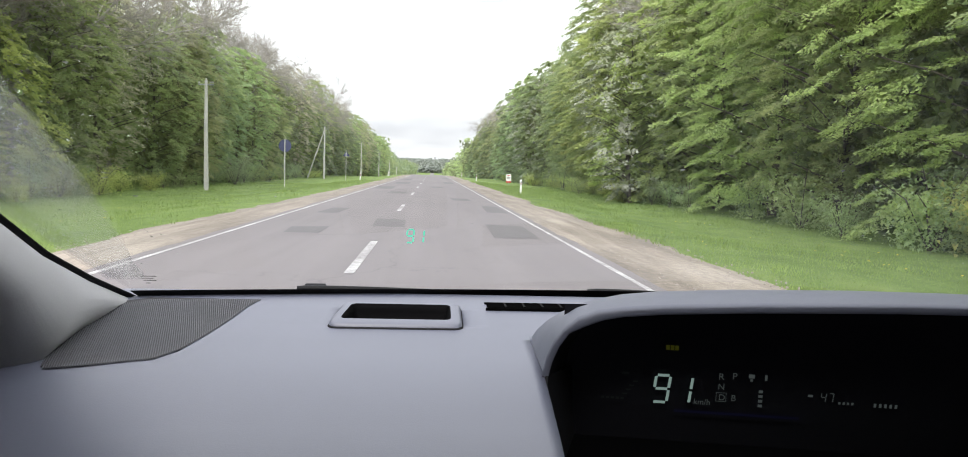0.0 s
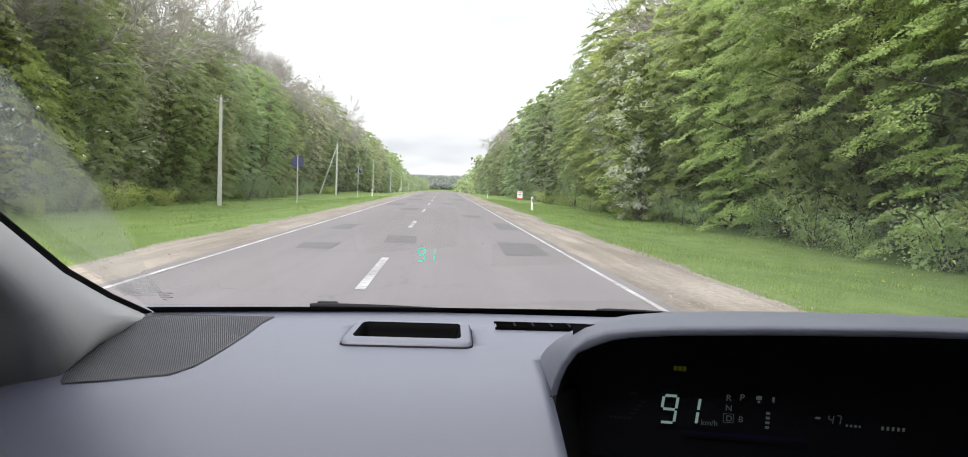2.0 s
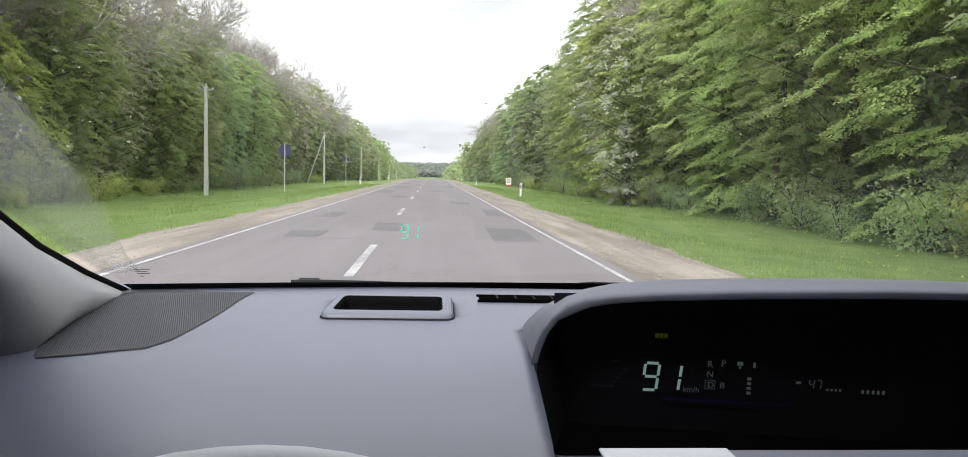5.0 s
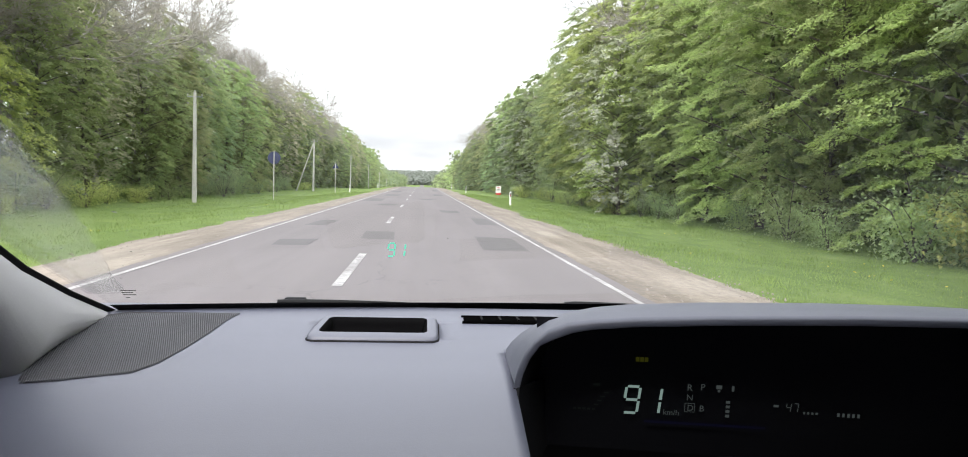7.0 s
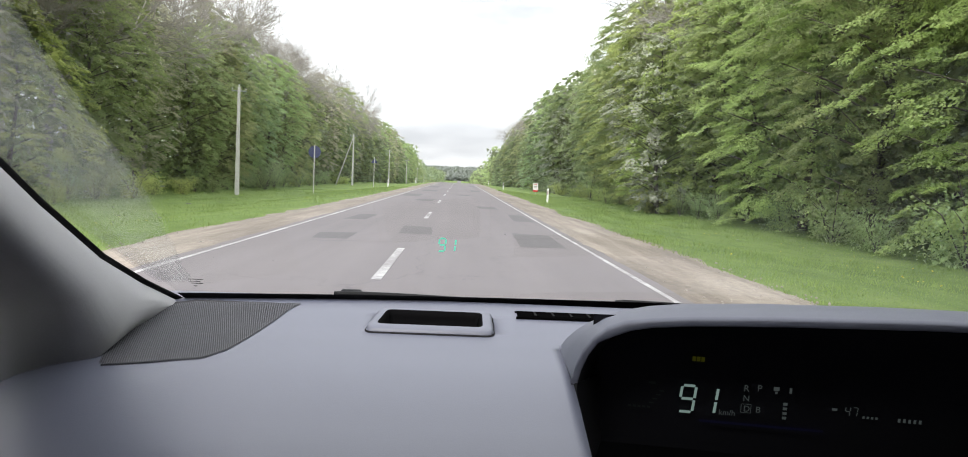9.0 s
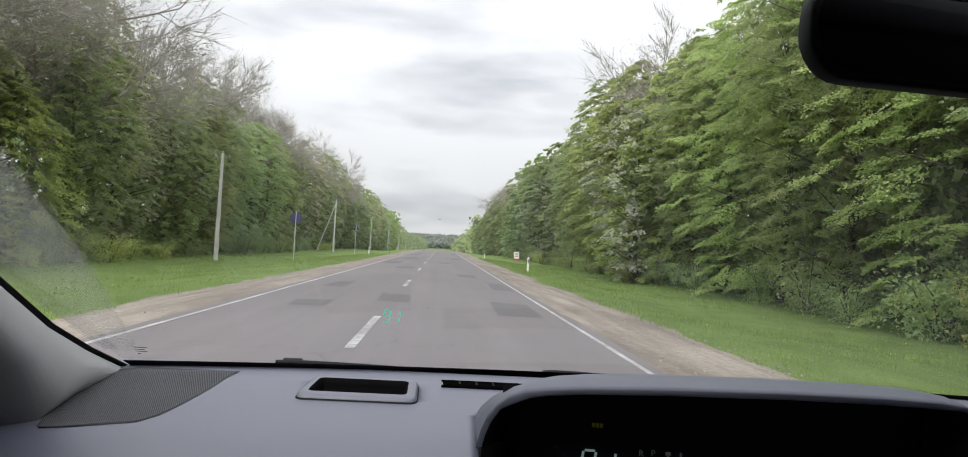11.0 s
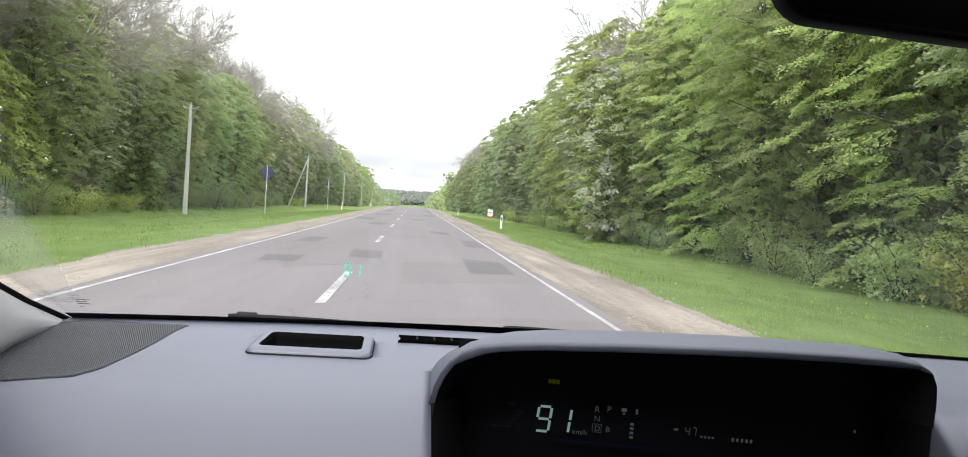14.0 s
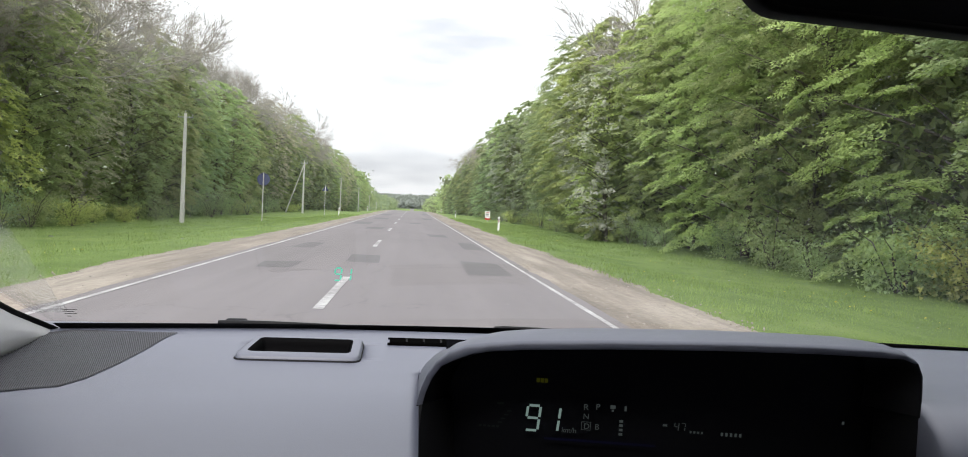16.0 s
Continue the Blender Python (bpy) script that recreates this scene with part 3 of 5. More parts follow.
def make_tree(name, label, seed, height, radius, low, twigs, per, length, leaf, shape="skirted", group="roadside trees", reach_of=1.25, core=420):
    """A broadleaved tree at the forest's edge: tapered bent trunk, limbs, and a lobed crown of layered leaf fans,
    fuller on its open side (towards local -x), with inner leaves whose dark green paints in the crown's shade."""
    rng = np.random.default_rng(seed)
    tree = thing(name, label, "tree", group)
    wood = Skin()
    lean = rng.normal(0, 0.03, 2)
    trunk = [(lean[0] * h + 0.18 * math.sin(h * 0.5 + seed), lean[1] * h + 0.18 * math.cos(h * 0.43 + seed), h - 0.3) for h in np.linspace(0, height * 0.93, 9)]
    wood.tube(trunk, [height * 0.0125 * (1 - 0.93 * k / 8) + 0.01 for k in range(9)], 8)
    hs, rs = SHAPES[shape]
    roots, ways, lengths = [], [], []
    for i in range(twigs):
        f = ((i + rng.uniform(0, 1)) / twigs) ** 0.92
        h = height * (low + (0.985 - low) * f)
        k = min(h / (height * 0.93) * 8, 7.99)
        stem = Vector(trunk[int(k)]).lerp(Vector(trunk[int(k) + 1]), k % 1)
        az = i * 2.399963 + rng.uniform(-0.35, 0.35)
        if math.cos(az) > 0.35 and rng.random() < 0.55:
            az = math.pi - az
        lobe = 1.0 + 0.34 * noise.noise((seed * 1.7 + 1.5 * math.cos(az), 1.5 * math.sin(az), h * 0.30)) + 0.16 * noise.noise((seed + 3.4 * math.cos(az), 3.4 * math.sin(az), h * 0.8))
        reach = radius * float(np.interp(f, hs, rs)) * lobe
        twig = reach_of * rng.uniform(0.6, 1.2) * (0.55 + 0.45 * min(reach / radius, 1.0))
        rim = max(reach - 0.75 * twig, 0.05) * (1.0 if i % 3 else rng.uniform(0.55, 0.9))
        up = rng.uniform(-0.05, 0.25) + 0.5 * f * f
        root = (stem.x + math.cos(az) * rim, stem.y + math.sin(az) * rim, max(h + 0.25 * up * rim - 0.2, 0.35))
        roots.append(root)
        ways.append(az)
        lengths.append(twig)
        if i % max(twigs // 46, 1) == 0 and rim > 0.6:
            r0 = height * 0.0040 * (1.15 - 0.8 * f)
            base = (stem.x, stem.y, max(root[2] - 0.42 * rim, 0.5))
            midway = (stem.x + 0.55 * (root[0] - stem.x), stem.y + 0.55 * (root[1] - stem.y), root[2] * 0.62 + base[2] * 0.38)
            wood.tube([base, midway, root], [r0, r0 * 0.6, r0 * 0.18], 4)
    part_mesh("trunk", wood.mesh("trunk"), BARK, tree, "dark branching trunk")
    part_mesh("crown", leaves_mesh("crown", spray_leaves(rng, roots, ways, lengths, per, length)), leaf, tree, "spring foliage in loose layered sprays")
    # Dark filler leaves: the shade between the fans is put into their colour.
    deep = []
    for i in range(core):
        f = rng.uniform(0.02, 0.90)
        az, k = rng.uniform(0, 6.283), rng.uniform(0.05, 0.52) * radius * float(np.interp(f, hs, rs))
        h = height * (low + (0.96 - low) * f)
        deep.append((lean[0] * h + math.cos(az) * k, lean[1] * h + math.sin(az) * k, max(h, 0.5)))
    part_mesh("inner_foliage", leaves_mesh("inner_foliage", leaf_clumps(rng, deep, 8 if per > 100 else 3, 0.5, 0.8, 0.30 if per > 100 else 0.55)), LEAF_DEEP, tree, "leaves inside the crown, shade put into their dark green")
    return tree


def make_bare(name, label, seed, height, buds):
    """A tree hardly in leaf: limbs that fork again and again into a round crown of fine twigs, with a haze of buds."""
    rng = np.random.default_rng(seed)
    tree = thing(name, label, "tree", "roadside trees")
    wood, tips, twigs = Skin(), [], []
    forks = (7, 5, 4, 4)

    def grow(p, way, length, r, level):
        pts, q, d = [tuple(p)], Vector(p), Vector(way)
        pieces = 3 if level < 3 else 2 if level == 3 else 1
        for _ in range(pieces):
            d = (d + Vector(rng.normal(0, 0.09, 3)) + Vector((0, 0, 0.06))).normalized()
            q = q + d * length / pieces
            pts.append(tuple(q))
        wood.tube(pts, [r * (1 - 0.42 * k / pieces) for k in range(pieces + 1)], 7 if level == 0 else 4 if level < 3 else 3)
        if level == 4:
            tips.append(tuple(q))
            for _ in range(11):
                way = (d + Vector(rng.normal(0, 0.48, 3)) + Vector((0, 0, 0.1))).normalized()
                root, across = Vector(p).lerp(q, rng.uniform(0.2, 1.0)), way.cross(Vector(rng.normal(0, 1, 3))).normalized() * 0.013
                twigs.append((tuple(root + across), tuple(root + way * length * rng.uniform(0.6, 1.7)), tuple(root - across)))
            return
        for j in range(forks[level]):
            az, tilt = j * 2.4 + rng.uniform(-0.6, 0.6), rng.uniform(0.25, 0.78) + (0.22 if level < 2 else 0.0)
            side = d.orthogonal().normalized()
            side.rotate(Matrix.Rotation(az, 3, d))
            start = Vector(pts[-2 if j % 2 else -1])
            grow(start, (d * math.cos(tilt) + side * math.sin(tilt)).normalized(), length * rng.uniform(0.50, 0.72), max(r * 0.5, 0.012), level + 1)

    grow((0, 0, -0.3), (0, 0, 1), height * 0.38, height * 0.012, 0)
    part_mesh("trunk", wood.mesh("trunk"), BARE_BARK, tree, "bare grey forking branches")
    part_mesh("twigs", leaves_mesh("twigs", np.array(twigs)), BARE_BARK, tree, "haze of fine grey-brown twigs")
    part_mesh("crown", leaves_mesh("crown", leaf_clumps(rng, tips, buds, 0.45, 0.9, 0.10)), BUD, tree, "sparse opening buds")
    return tree


def bush_shape(name, label, seed, height, width, leaf, per=34, length=0.17, count=60):
    rng = np.random.default_rng(seed)
    ob = thing(name, label, "bush", "undergrowth bushes")
    wood, centres = Skin(), []
    for i in range(9):
        az, out = rng.uniform(0, 6.28), rng.uniform(0.25, 1.0) * width
        tip = Vector((math.cos(az) * out, math.sin(az) * out, height * rng.uniform(0.5, 1.0)))
        mid = tip * 0.5 + Vector((0, 0, height * 0.15))
        wood.tube([(0, 0, -0.2), tuple(mid), tuple(tip)], [0.03, 0.02, 0.006], 4)
        for _ in range(count // 9):
            t = rng.uniform(0.15, 1.05)
            p = tip * t + Vector((rng.normal(0, width * 0.2), rng.normal(0, width * 0.2), rng.normal(0, height * 0.08)))
            centres.append((p.x, p.y, max(p.z, 0.12)))
    part_mesh("stem", wood.mesh("stem"), BARK, ob)
    part_mesh("foliage", leaves_mesh("foliage", leaf_clumps(rng, centres, per, 0.34, 0.6, length)), leaf, ob)
    return ob


T_FRESH = "broadleaved tree in fresh yellow-green spring leaf at the forest edge"
T_MID = "broadleaved tree in mid-green spring leaf at the forest edge"
T_DARK = "tall dark green tree standing in the roadside wood"
T_OLIVE = "tree with thin olive-bronze young leaves in the roadside wood"
T_PALE = "tree with sparse pale grey-buff opening leaves in the wood"
T_DULL = "broadleaved tree at the forest edge, olive green dulled to paint haze"
T_BLUE = "rounded dark blue-green tree in full leaf at the forest edge"
CLOSE = [
    make_tree("tree", T_FRESH, 61, 17.0, 5.0, 0.02, 480, 190, 0.080, LEAF_FRESH, "skirted"),
    make_tree("tree", T_MID, 62, 18.5, 5.0, 0.02, 480, 190, 0.080, LEAF_MID, "domed"),
    make_tree("tree", T_FRESH, 63, 15.5, 5.2, 0.02, 480, 190, 0.080, LEAF_LIME, "skirted"),
    make_tree("tree", T_MID, 64, 18.0, 5.0, 0.03, 480, 180, 0.082, LEAF_COOL, "domed"),
]
NEAR = [
    make_tree("tree", T_FRESH, 11, 17.5, 5.2, 0.02, 420, 84, 0.150, LEAF_FRESH, "skirted"),
    make_tree("tree", T_MID, 12, 18.5, 5.0, 0.03, 420, 84, 0.150, LEAF_MID, "domed"),
    make_tree("tree", T_FRESH, 13, 15.5, 5.2, 0.02, 420, 84, 0.150, LEAF_LIME, "slender"),
    make_tree("tree", T_DARK, 14, 19.5, 5.0, 0.04, 420, 84, 0.150, LEAF_DARK, "domed"),
    make_tree("tree", T_OLIVE, 15, 18.5, 4.9, 0.06, 400, 76, 0.145, LEAF_OLIVE, "skirted"),
    make_tree("tree", T_PALE, 17, 19.5, 4.6, 0.10, 400, 60, 0.13, LEAF_PALE, "domed"),
    make_tree("tree", T_BLUE, 16, 16.5, 5.4, 0.02, 420, 84, 0.150, LEAF_COOL, "domed"),
]
FAR = [
    make_tree("tree", T_FRESH, 21, 17.0, 5.4, 0.02, 230, 22, 0.40, LEAF_FRESH, "skirted", core=200),
    make_tree("tree", T_MID, 22, 18.5, 5.2, 0.02, 230, 22, 0.40, LEAF_MID, "domed", core=200),
    make_tree("tree", T_MID, 23, 16.5, 5.3, 0.02, 230, 22, 0.40, LEAF_COOL, "slender", core=200),
    make_tree("tree", T_DARK, 24, 19.5, 5.0, 0.03, 230, 22, 0.40, LEAF_DARK, "domed", core=200),
    make_tree("tree", T_OLIVE, 25, 19.0, 5.0, 0.05, 220, 22, 0.36, LEAF_OLIVE, "skirted", core=200),
    make_tree("tree", T_PALE, 27, 19.5, 4.8, 0.08, 220, 18, 0.34, LEAF_PALE, "domed", core=160),
    make_tree("tree", T_DULL, 26, 16.5, 5.2, 0.02, 230, 22, 0.40, LEAF_HAZED_OLIVE, "slender", core=200),
]
B_BARE = "tall grey tree with bare twigs and opening buds"
BARE = [make_bare("bare_tree", B_BARE, 31, 20.5, 9), make_bare("bare_tree", B_BARE, 34, 19.0, 11)]
WHITE = make_tree("blossom_tree", "wild fruit tree covered in white blossom at the wood's edge", 41, 12.5, 3.6, 0.06, 240, 40, 0.16, BLOSSOM, "domed", "blossoming trees", 1.2, 120)
BUSHES = [
    bush_shape("bush", "low green bush at the foot of the trees", 51, 2.6, 1.7, LEAF_MID, 40, 0.11),
    bush_shape("bush", "low fresh green bush at the foot of the trees", 52, 2.1, 1.6, LEAF_LIME, 40, 0.11),
    bush_shape("bush", "low leafy green bush at the foot of the trees", 53, 3.2, 1.8, LEAF_COOL, 40, 0.11),
]
used = set()


def plant(kind, x, y, size, turn):
    """Stands a tree at its place; the first of each kind is the original itself."""
    m = Matrix.LocRotScale((x, y, land(x, y)), Euler((0, 0, turn)), (size, size, size))
    if kind.name not in used:
        used.add(kind.name)
        kind.matrix_basis = m
        return kind
    ob = copy_thing(kind, m)
    ob.scale = (size, size, size)
    return ob


rng = random.Random(77)
# Rows of the forest's edge: side, distance from the car's line, whether it stands behind the first row.
for side, row_x, inner in ((1, 16.6, False), (1, 22.5, True), (-1, 22.6, False), (-1, 28.4, True)):
    y = 5.0 if side > 0 else 12.0
    last = None
    while y < (200 if inner else 330):
        drift = 0.008 * max(y - 60, 0)
        x = side * (row_x + drift + rng.uniform(-1.1, 1.1))
        near = y < (60 if inner else 88)
        pool = NEAR if near else FAR
        if inner and rng.random() < (0.3 if side > 0 else 0.45):
            kind = BARE[rng.randrange(2)]
        elif inner:
            kind = rng.choice([k for k in (pool[1], pool[3], pool[4], pool[5]) if k is not last])
        elif y < (34 if side > 0 else 26):
            kind = rng.choice([k for k in (CLOSE if side > 0 else (CLOSE[1], NEAR[5], NEAR[4], NEAR[6])) if k is not last])
        else:
            kind = rng.choice([k for k in ((pool[:5] + pool[6:] + pool[:3]) if side > 0 and near else (pool[1:5] + pool[6:] * 2) if side > 0 else pool[1:3] + pool[4:] + pool[1:2] + pool[4:]) if k is not last])
        last = kind
        size = rng.uniform(0.86, 1.14) * (1.12 if inner else 1.0) * (0.97 if side > 0 else 0.90 - (0.0 if inner else 0.08 * step(22, 32, y) * (1 - step(85, 130, y)))) * (1.06 if kind in BARE else 1.0) * (1.0 - 0.05 * step(50, 120, y) + 0.06 * step(150, 250, y))
        plant(kind, x, y, size, rng.uniform(-0.7, 0.7) + (0 if side > 0 else math.pi))
        y += rng.uniform(5.4, 7.4) * (1.0 if y < 88 else 1.12)
for k, kind in enumerate(CLOSE + NEAR + FAR + BARE):
    if kind.name not in used:
        plant(kind, 25.0 + k, 95.0 + 9 * k, 1.0, 0.2 * k)
for k, (x, y) in enumerate(((-24.2, 31), (-25.0, 56), (22.5, 62), (22.0, 118), (-24.8, 43), (-26.0, 66), (-27.0, 92), (-27.0, 121), (-28.0, 150), (22.0, 160))):
    plant(BARE[k % 2], x, y, 1.16 + 0.05 * (k % 3), 1.3 * k)
plant(WHITE, 12.9, 45.0, 0.95, 0.4)
plant(WHITE, 15.2, 104.0, 1.05, 0.9)
for i in range(64):
    side = 1 if i % 2 else -1
    y = 9 + i * 1.9 + rng.uniform(-1.5, 1.5)
    x = (13.2 if side > 0 else -19.6) + side * (rng.uniform(-0.8, 1.3) + 0.008 * max(y - 60, 0))
    plant(BUSHES[rng.randrange(3)], x, y, rng.uniform(0.5, 1.05), rng.uniform(0, 6.28))


def far_wood(name, label, spots, size, length, per, leaf, height):
    """Woods too far off to tell the trees apart: heaped sprays of leaves."""
    r = np.random.default_rng(len(spots) + int(height * 10))
    centres = []
    for x, y, h in spots:
        for _ in range(13):
            t = r.uniform(0, 1)
            w = height * 0.26 * math.sin(math.pi * min(0.25 + 0.75 * t, 0.97)) ** 0.6
            centres.append((x + r.normal(0, w * 0.6), y + r.normal(0, w * 0.6), land(x, y) + h * t))
    ob = part_mesh(name, leaves_mesh(name, leaf_clumps(r, centres, per, size, 0.5, length)), leaf)
    return tagged(ob, label, "woods", kind="stuff")


# The dulled olive rows carry distance haze in their leaf colour.
for side, leaf, seed in ((1, LEAF_HAZED_OLIVE, 1), (-1, LEAF_HAZED_OLIVE, 2), (1, LEAF_MID, 3), (-1, LEAF_DARK, 4)):
    rr = random.Random(seed)
    spots = []
    for i in range(150):
        y = 325 + i * 5.0 + rr.uniform(-3, 3)
        base = (17 if side > 0 else 25) + 0.002 * (y - 300)
        spots.append((side * (base + rr.uniform(0, 9)), y, rr.uniform(18, 25)))
    far_wood("distant_woods", "distant roadside woods closing in along the road", spots, 1.3, 1.6, 10, leaf, 21)
# Filler that closes gaps between crowns; its dark green stands in for forest shade.
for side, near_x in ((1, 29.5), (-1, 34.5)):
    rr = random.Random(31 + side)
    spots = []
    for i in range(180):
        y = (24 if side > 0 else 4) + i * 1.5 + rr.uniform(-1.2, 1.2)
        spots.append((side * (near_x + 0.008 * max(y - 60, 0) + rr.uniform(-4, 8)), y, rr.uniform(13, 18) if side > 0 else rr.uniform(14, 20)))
    far_wood("inner_woods", "dense woods behind the first trees, dark green standing in for shade", spots, 1.3, 0.75, 20, LEAF_DARK, 17)
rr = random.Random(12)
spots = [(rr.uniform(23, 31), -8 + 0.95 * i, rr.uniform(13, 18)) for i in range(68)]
far_wood("inner_woods", "dense woods behind the first trees, dark green standing in for shade", spots, 1.4, 0.6, 44, LEAF_DARK, 17)
# The hill's woods get their haze from the leaf colour, not from air.
rr = random.Random(9)
spots = [(rr.uniform(-190, 190), rr.uniform(1300, 1960), rr.uniform(8, 10.5)) for _ in range(620)]
far_wood("hill_woods", "woods covering the distant hill, air haze put into their grey-green", spots, 4.2, 4.0, 9, LEAF_HAZE, 14)


# ---- grass, pebbles, roadside furniture ----
def grass(name, label, count, seed):
    r = np.random.default_rng(seed)
    side = r.random(count) < 0.62
    y = 3 + 75 * r.random(count) ** 1.5
    off = np.where(side, 4.9 + 10.5 * r.random(count), -(4.8 + 16 * r.random(count)))
    p = np.array([(ROAD_MID + o, yy, land(ROAD_MID + o, yy) - 0.015) for o, yy in zip(off, y)])
    az = r.uniform(0, 6.28, count)
    tuft = np.array([noise.noise((a * 0.9, b * 0.55, 3.0)) + 0.6 * noise.noise((a * 0.3, b * 0.16, 7.0)) for a, b, _ in p])
    h = r.uniform(0.04, 0.115, count) * (0.55 + 0.009 * y) * np.clip(0.95 + 1.5 * tuft, 0.45, 2.4)
    w = h * 0.07 + 0.0035 + 0.00012 * y
    s = np.stack([np.cos(az), np.sin(az), 0 * az], 1) * w[:, None]
    tip = np.stack([np.cos(az * 3) * h * 0.45, np.sin(az * 3) * h * 0.45, h], 1)
    q = np.stack([p - s, p + s, p + tip], 1)
    ob = part_mesh(name, leaves_mesh(name, q), BLADE)
    return tagged(ob, label, "grass", kind="stuff")


grass("grass", "long fresh green grass on the verges", 95000, 4)


def pebbles(name, label, count, seed):
    r = np.random.default_rng(seed)
    shape = bmesh.new()
    bmesh.ops.create_icosphere(shape, subdivisions=1, radius=1)
    sv = np.array([v.co[:] for v in shape.verts])
    sf = np.array([[v.index for v in f.verts] for f in shape.faces])
    shape.free()
    verts, faces = [], []
    for i in range(count):
        right = r.random() < 0.65
        off = 3.34 + 1.9 * r.random() if right else -(3.34 + 1.6 * r.random())
        y = 3 + 45 * r.random() ** 1.6
        s = r.uniform(0.006, 0.02)
        x = ROAD_MID + off
        jit = sv * s * r.uniform(0.6, 1.2, 3) + np.array([x, y, land(x, y) + s * 0.2 + 0.008])
        faces.append(sf + 12 * i)
        verts.append(jit)
    me = mesh_from(name, np.concatenate(verts), np.concatenate(faces))
    return tagged(part_mesh(name, me, STONE), label, "stones", kind="stuff")


def dandelions(name, label, count, seed):
    """Small flat flower heads on short stalks, in loose drifts over the verges."""
    r = np.random.default_rng(seed)
    bm = bmesh.new()
    for _ in range(count):
        off = 5.6 + 6.5 * r.random() if r.random() < 0.7 else -(5.6 + 8 * r.random())
        y = 6 + 45 * r.random() ** 1.3
        x = ROAD_MID + off
        if noise.noise((x * 0.25, y * 0.09, 8.0)) < 0.02:
            continue
        z, rad = land(x, y) + r.uniform(0.07, 0.13), r.uniform(0.013, 0.024)
        tip = r.normal(0, 0.3, 2) * rad
        bm.faces.new([bm.verts.new((x + rad * math.cos(a), y + rad * math.sin(a), z + tip[0] * math.cos(a) + tip[1] * math.sin(a))) for a in [k * math.pi / 3 for k in range(6)]])
        bm.faces.new([bm.verts.new(p) for p in ((x - 0.003, y, z - 0.16), (x + 0.003, y, z - 0.16), (x + 0.002, y, z - 0.004), (x - 0.002, y, z - 0.004))])
    ob = part(name, bm, FLOWER)
    ob.data.materials.append(BLADE)
    for face in ob.data.polygons:
        face.material_index = 1 if len(face.vertices) == 4 else 0
    return tagged(ob, label, "flowers", kind="stuff")


dandelions("dandelions", "small yellow dandelion heads scattered in the verge grass", 360, 6)
pebbles("pebbles", "loose pale pebbles lying on the sandy shoulder", 1500, 8)


def utility_pole(x, y, height=8.8, brace=False):
    pole = thing("utility_pole", "slim grey concrete utility pole beside the wood" + (" with a slanting brace" if brace else ""), "utility pole", "poles along the road", at=(x, y, land(x, y)))
    bm = bmesh.new()
    made = box(bm, -0.15, 0.15, -0.12, 0.12, -0.4, height, 0.02)
    for v in bm.verts:
        k = 1 - 0.42 * max(v.co.z, 0) / height
        v.co.x, v.co.y = v.co.x * k, v.co.y * k
    part("shaft", bm, CONCRETE, pole)
    bm = bmesh.new()
    box(bm, -0.55, 0.55, -0.04, 0.04, height - 0.35, height - 0.27, 0.01)
    part("crossarm", bm, STEEL, pole)
    for dx in (-0.5, 0.0, 0.5):
        bm = bmesh.new()
        z = height - 0.27 if dx else height
        rod(bm, (dx, 0, z - 0.01), (dx, 0, z + 0.10), 0.012, 0.012, 6)
        rod(bm, (dx, 0, z + 0.06), (dx, 0, z + 0.18), 0.05, 0.03, 8)
        part("insulator", bm, CERAMIC, pole)
    if brace:
        bm = bmesh.new()
        rod(bm, (-2.6, -0.6, -0.4), (-0.08, 0, height - 0.6), 0.11, 0.08, 8)
        part("brace", bm, CONCRETE, pole)
    return pole


POLES = (-5, 53, 111, 170, 229, 290, 352, 425)
for k, y in enumerate(POLES):
    utility_pole(-16.4 - 0.004 * y, y, 8.0, brace=k == 2)


def overhead_wire(y0, y1, across):
    """One slack wire from insulator to insulator."""
    pts = []
    for k in range(13):
        t = k / 12
        y = y0 + (y1 - y0) * t
        top = 8.18 if across == 0 else 7.91
        z = (1 - t) * land(-16.4 - 0.004 * y0, y0) + t * land(-16.4 - 0.004 * y1, y1) + top - 3.2 * t * (1 - t)
        pts.append((-16.4 - 0.004 * y + across, y, z))
    wire = Skin()
    wire.tube(pts, [0.005] * 13, 4)
    ob = part_mesh("overhead_wire", wire.mesh("overhead_wire"), POST_BLACK)
    return tagged(ob, "thin dark overhead wire slung between the utility poles", "wire", "wires between the poles")


for y0, y1 in zip(POLES[:4], POLES[1:5]):
    for across in (-0.5, 0, 0.5):
        overhead_wire(y0, y1, across)


def marker_post(x, y):
    post = thing("marker_post", "white roadside marker post with a black plate in the grass", "marker post", "marker posts", at=(x, y, land(x, y)))
    bm = bmesh.new()
    box(bm, -0.06, 0.06, -0.045, 0.045, -0.2, 0.86, 0.012)
    for v in bm.verts:
        if v.co.z > 0.8:
            v.co.z += 0.35 * v.co.x
    part("post", bm, POST_WHITE, post)
    bm = bmesh.new()
    box(bm, -0.030, 0.030, -0.049, -0.040, 0.50, 0.76, 0.003)
    plate = part("band", bm, POST_BLACK, post, "black upright plate")
    bm = bmesh.new()
    box(bm, -0.018, 0.018, -0.053, -0.046, 0.56, 0.66, 0.002)
    part("reflector", bm, SIGN_RED, plate, "small red reflector")
    return post


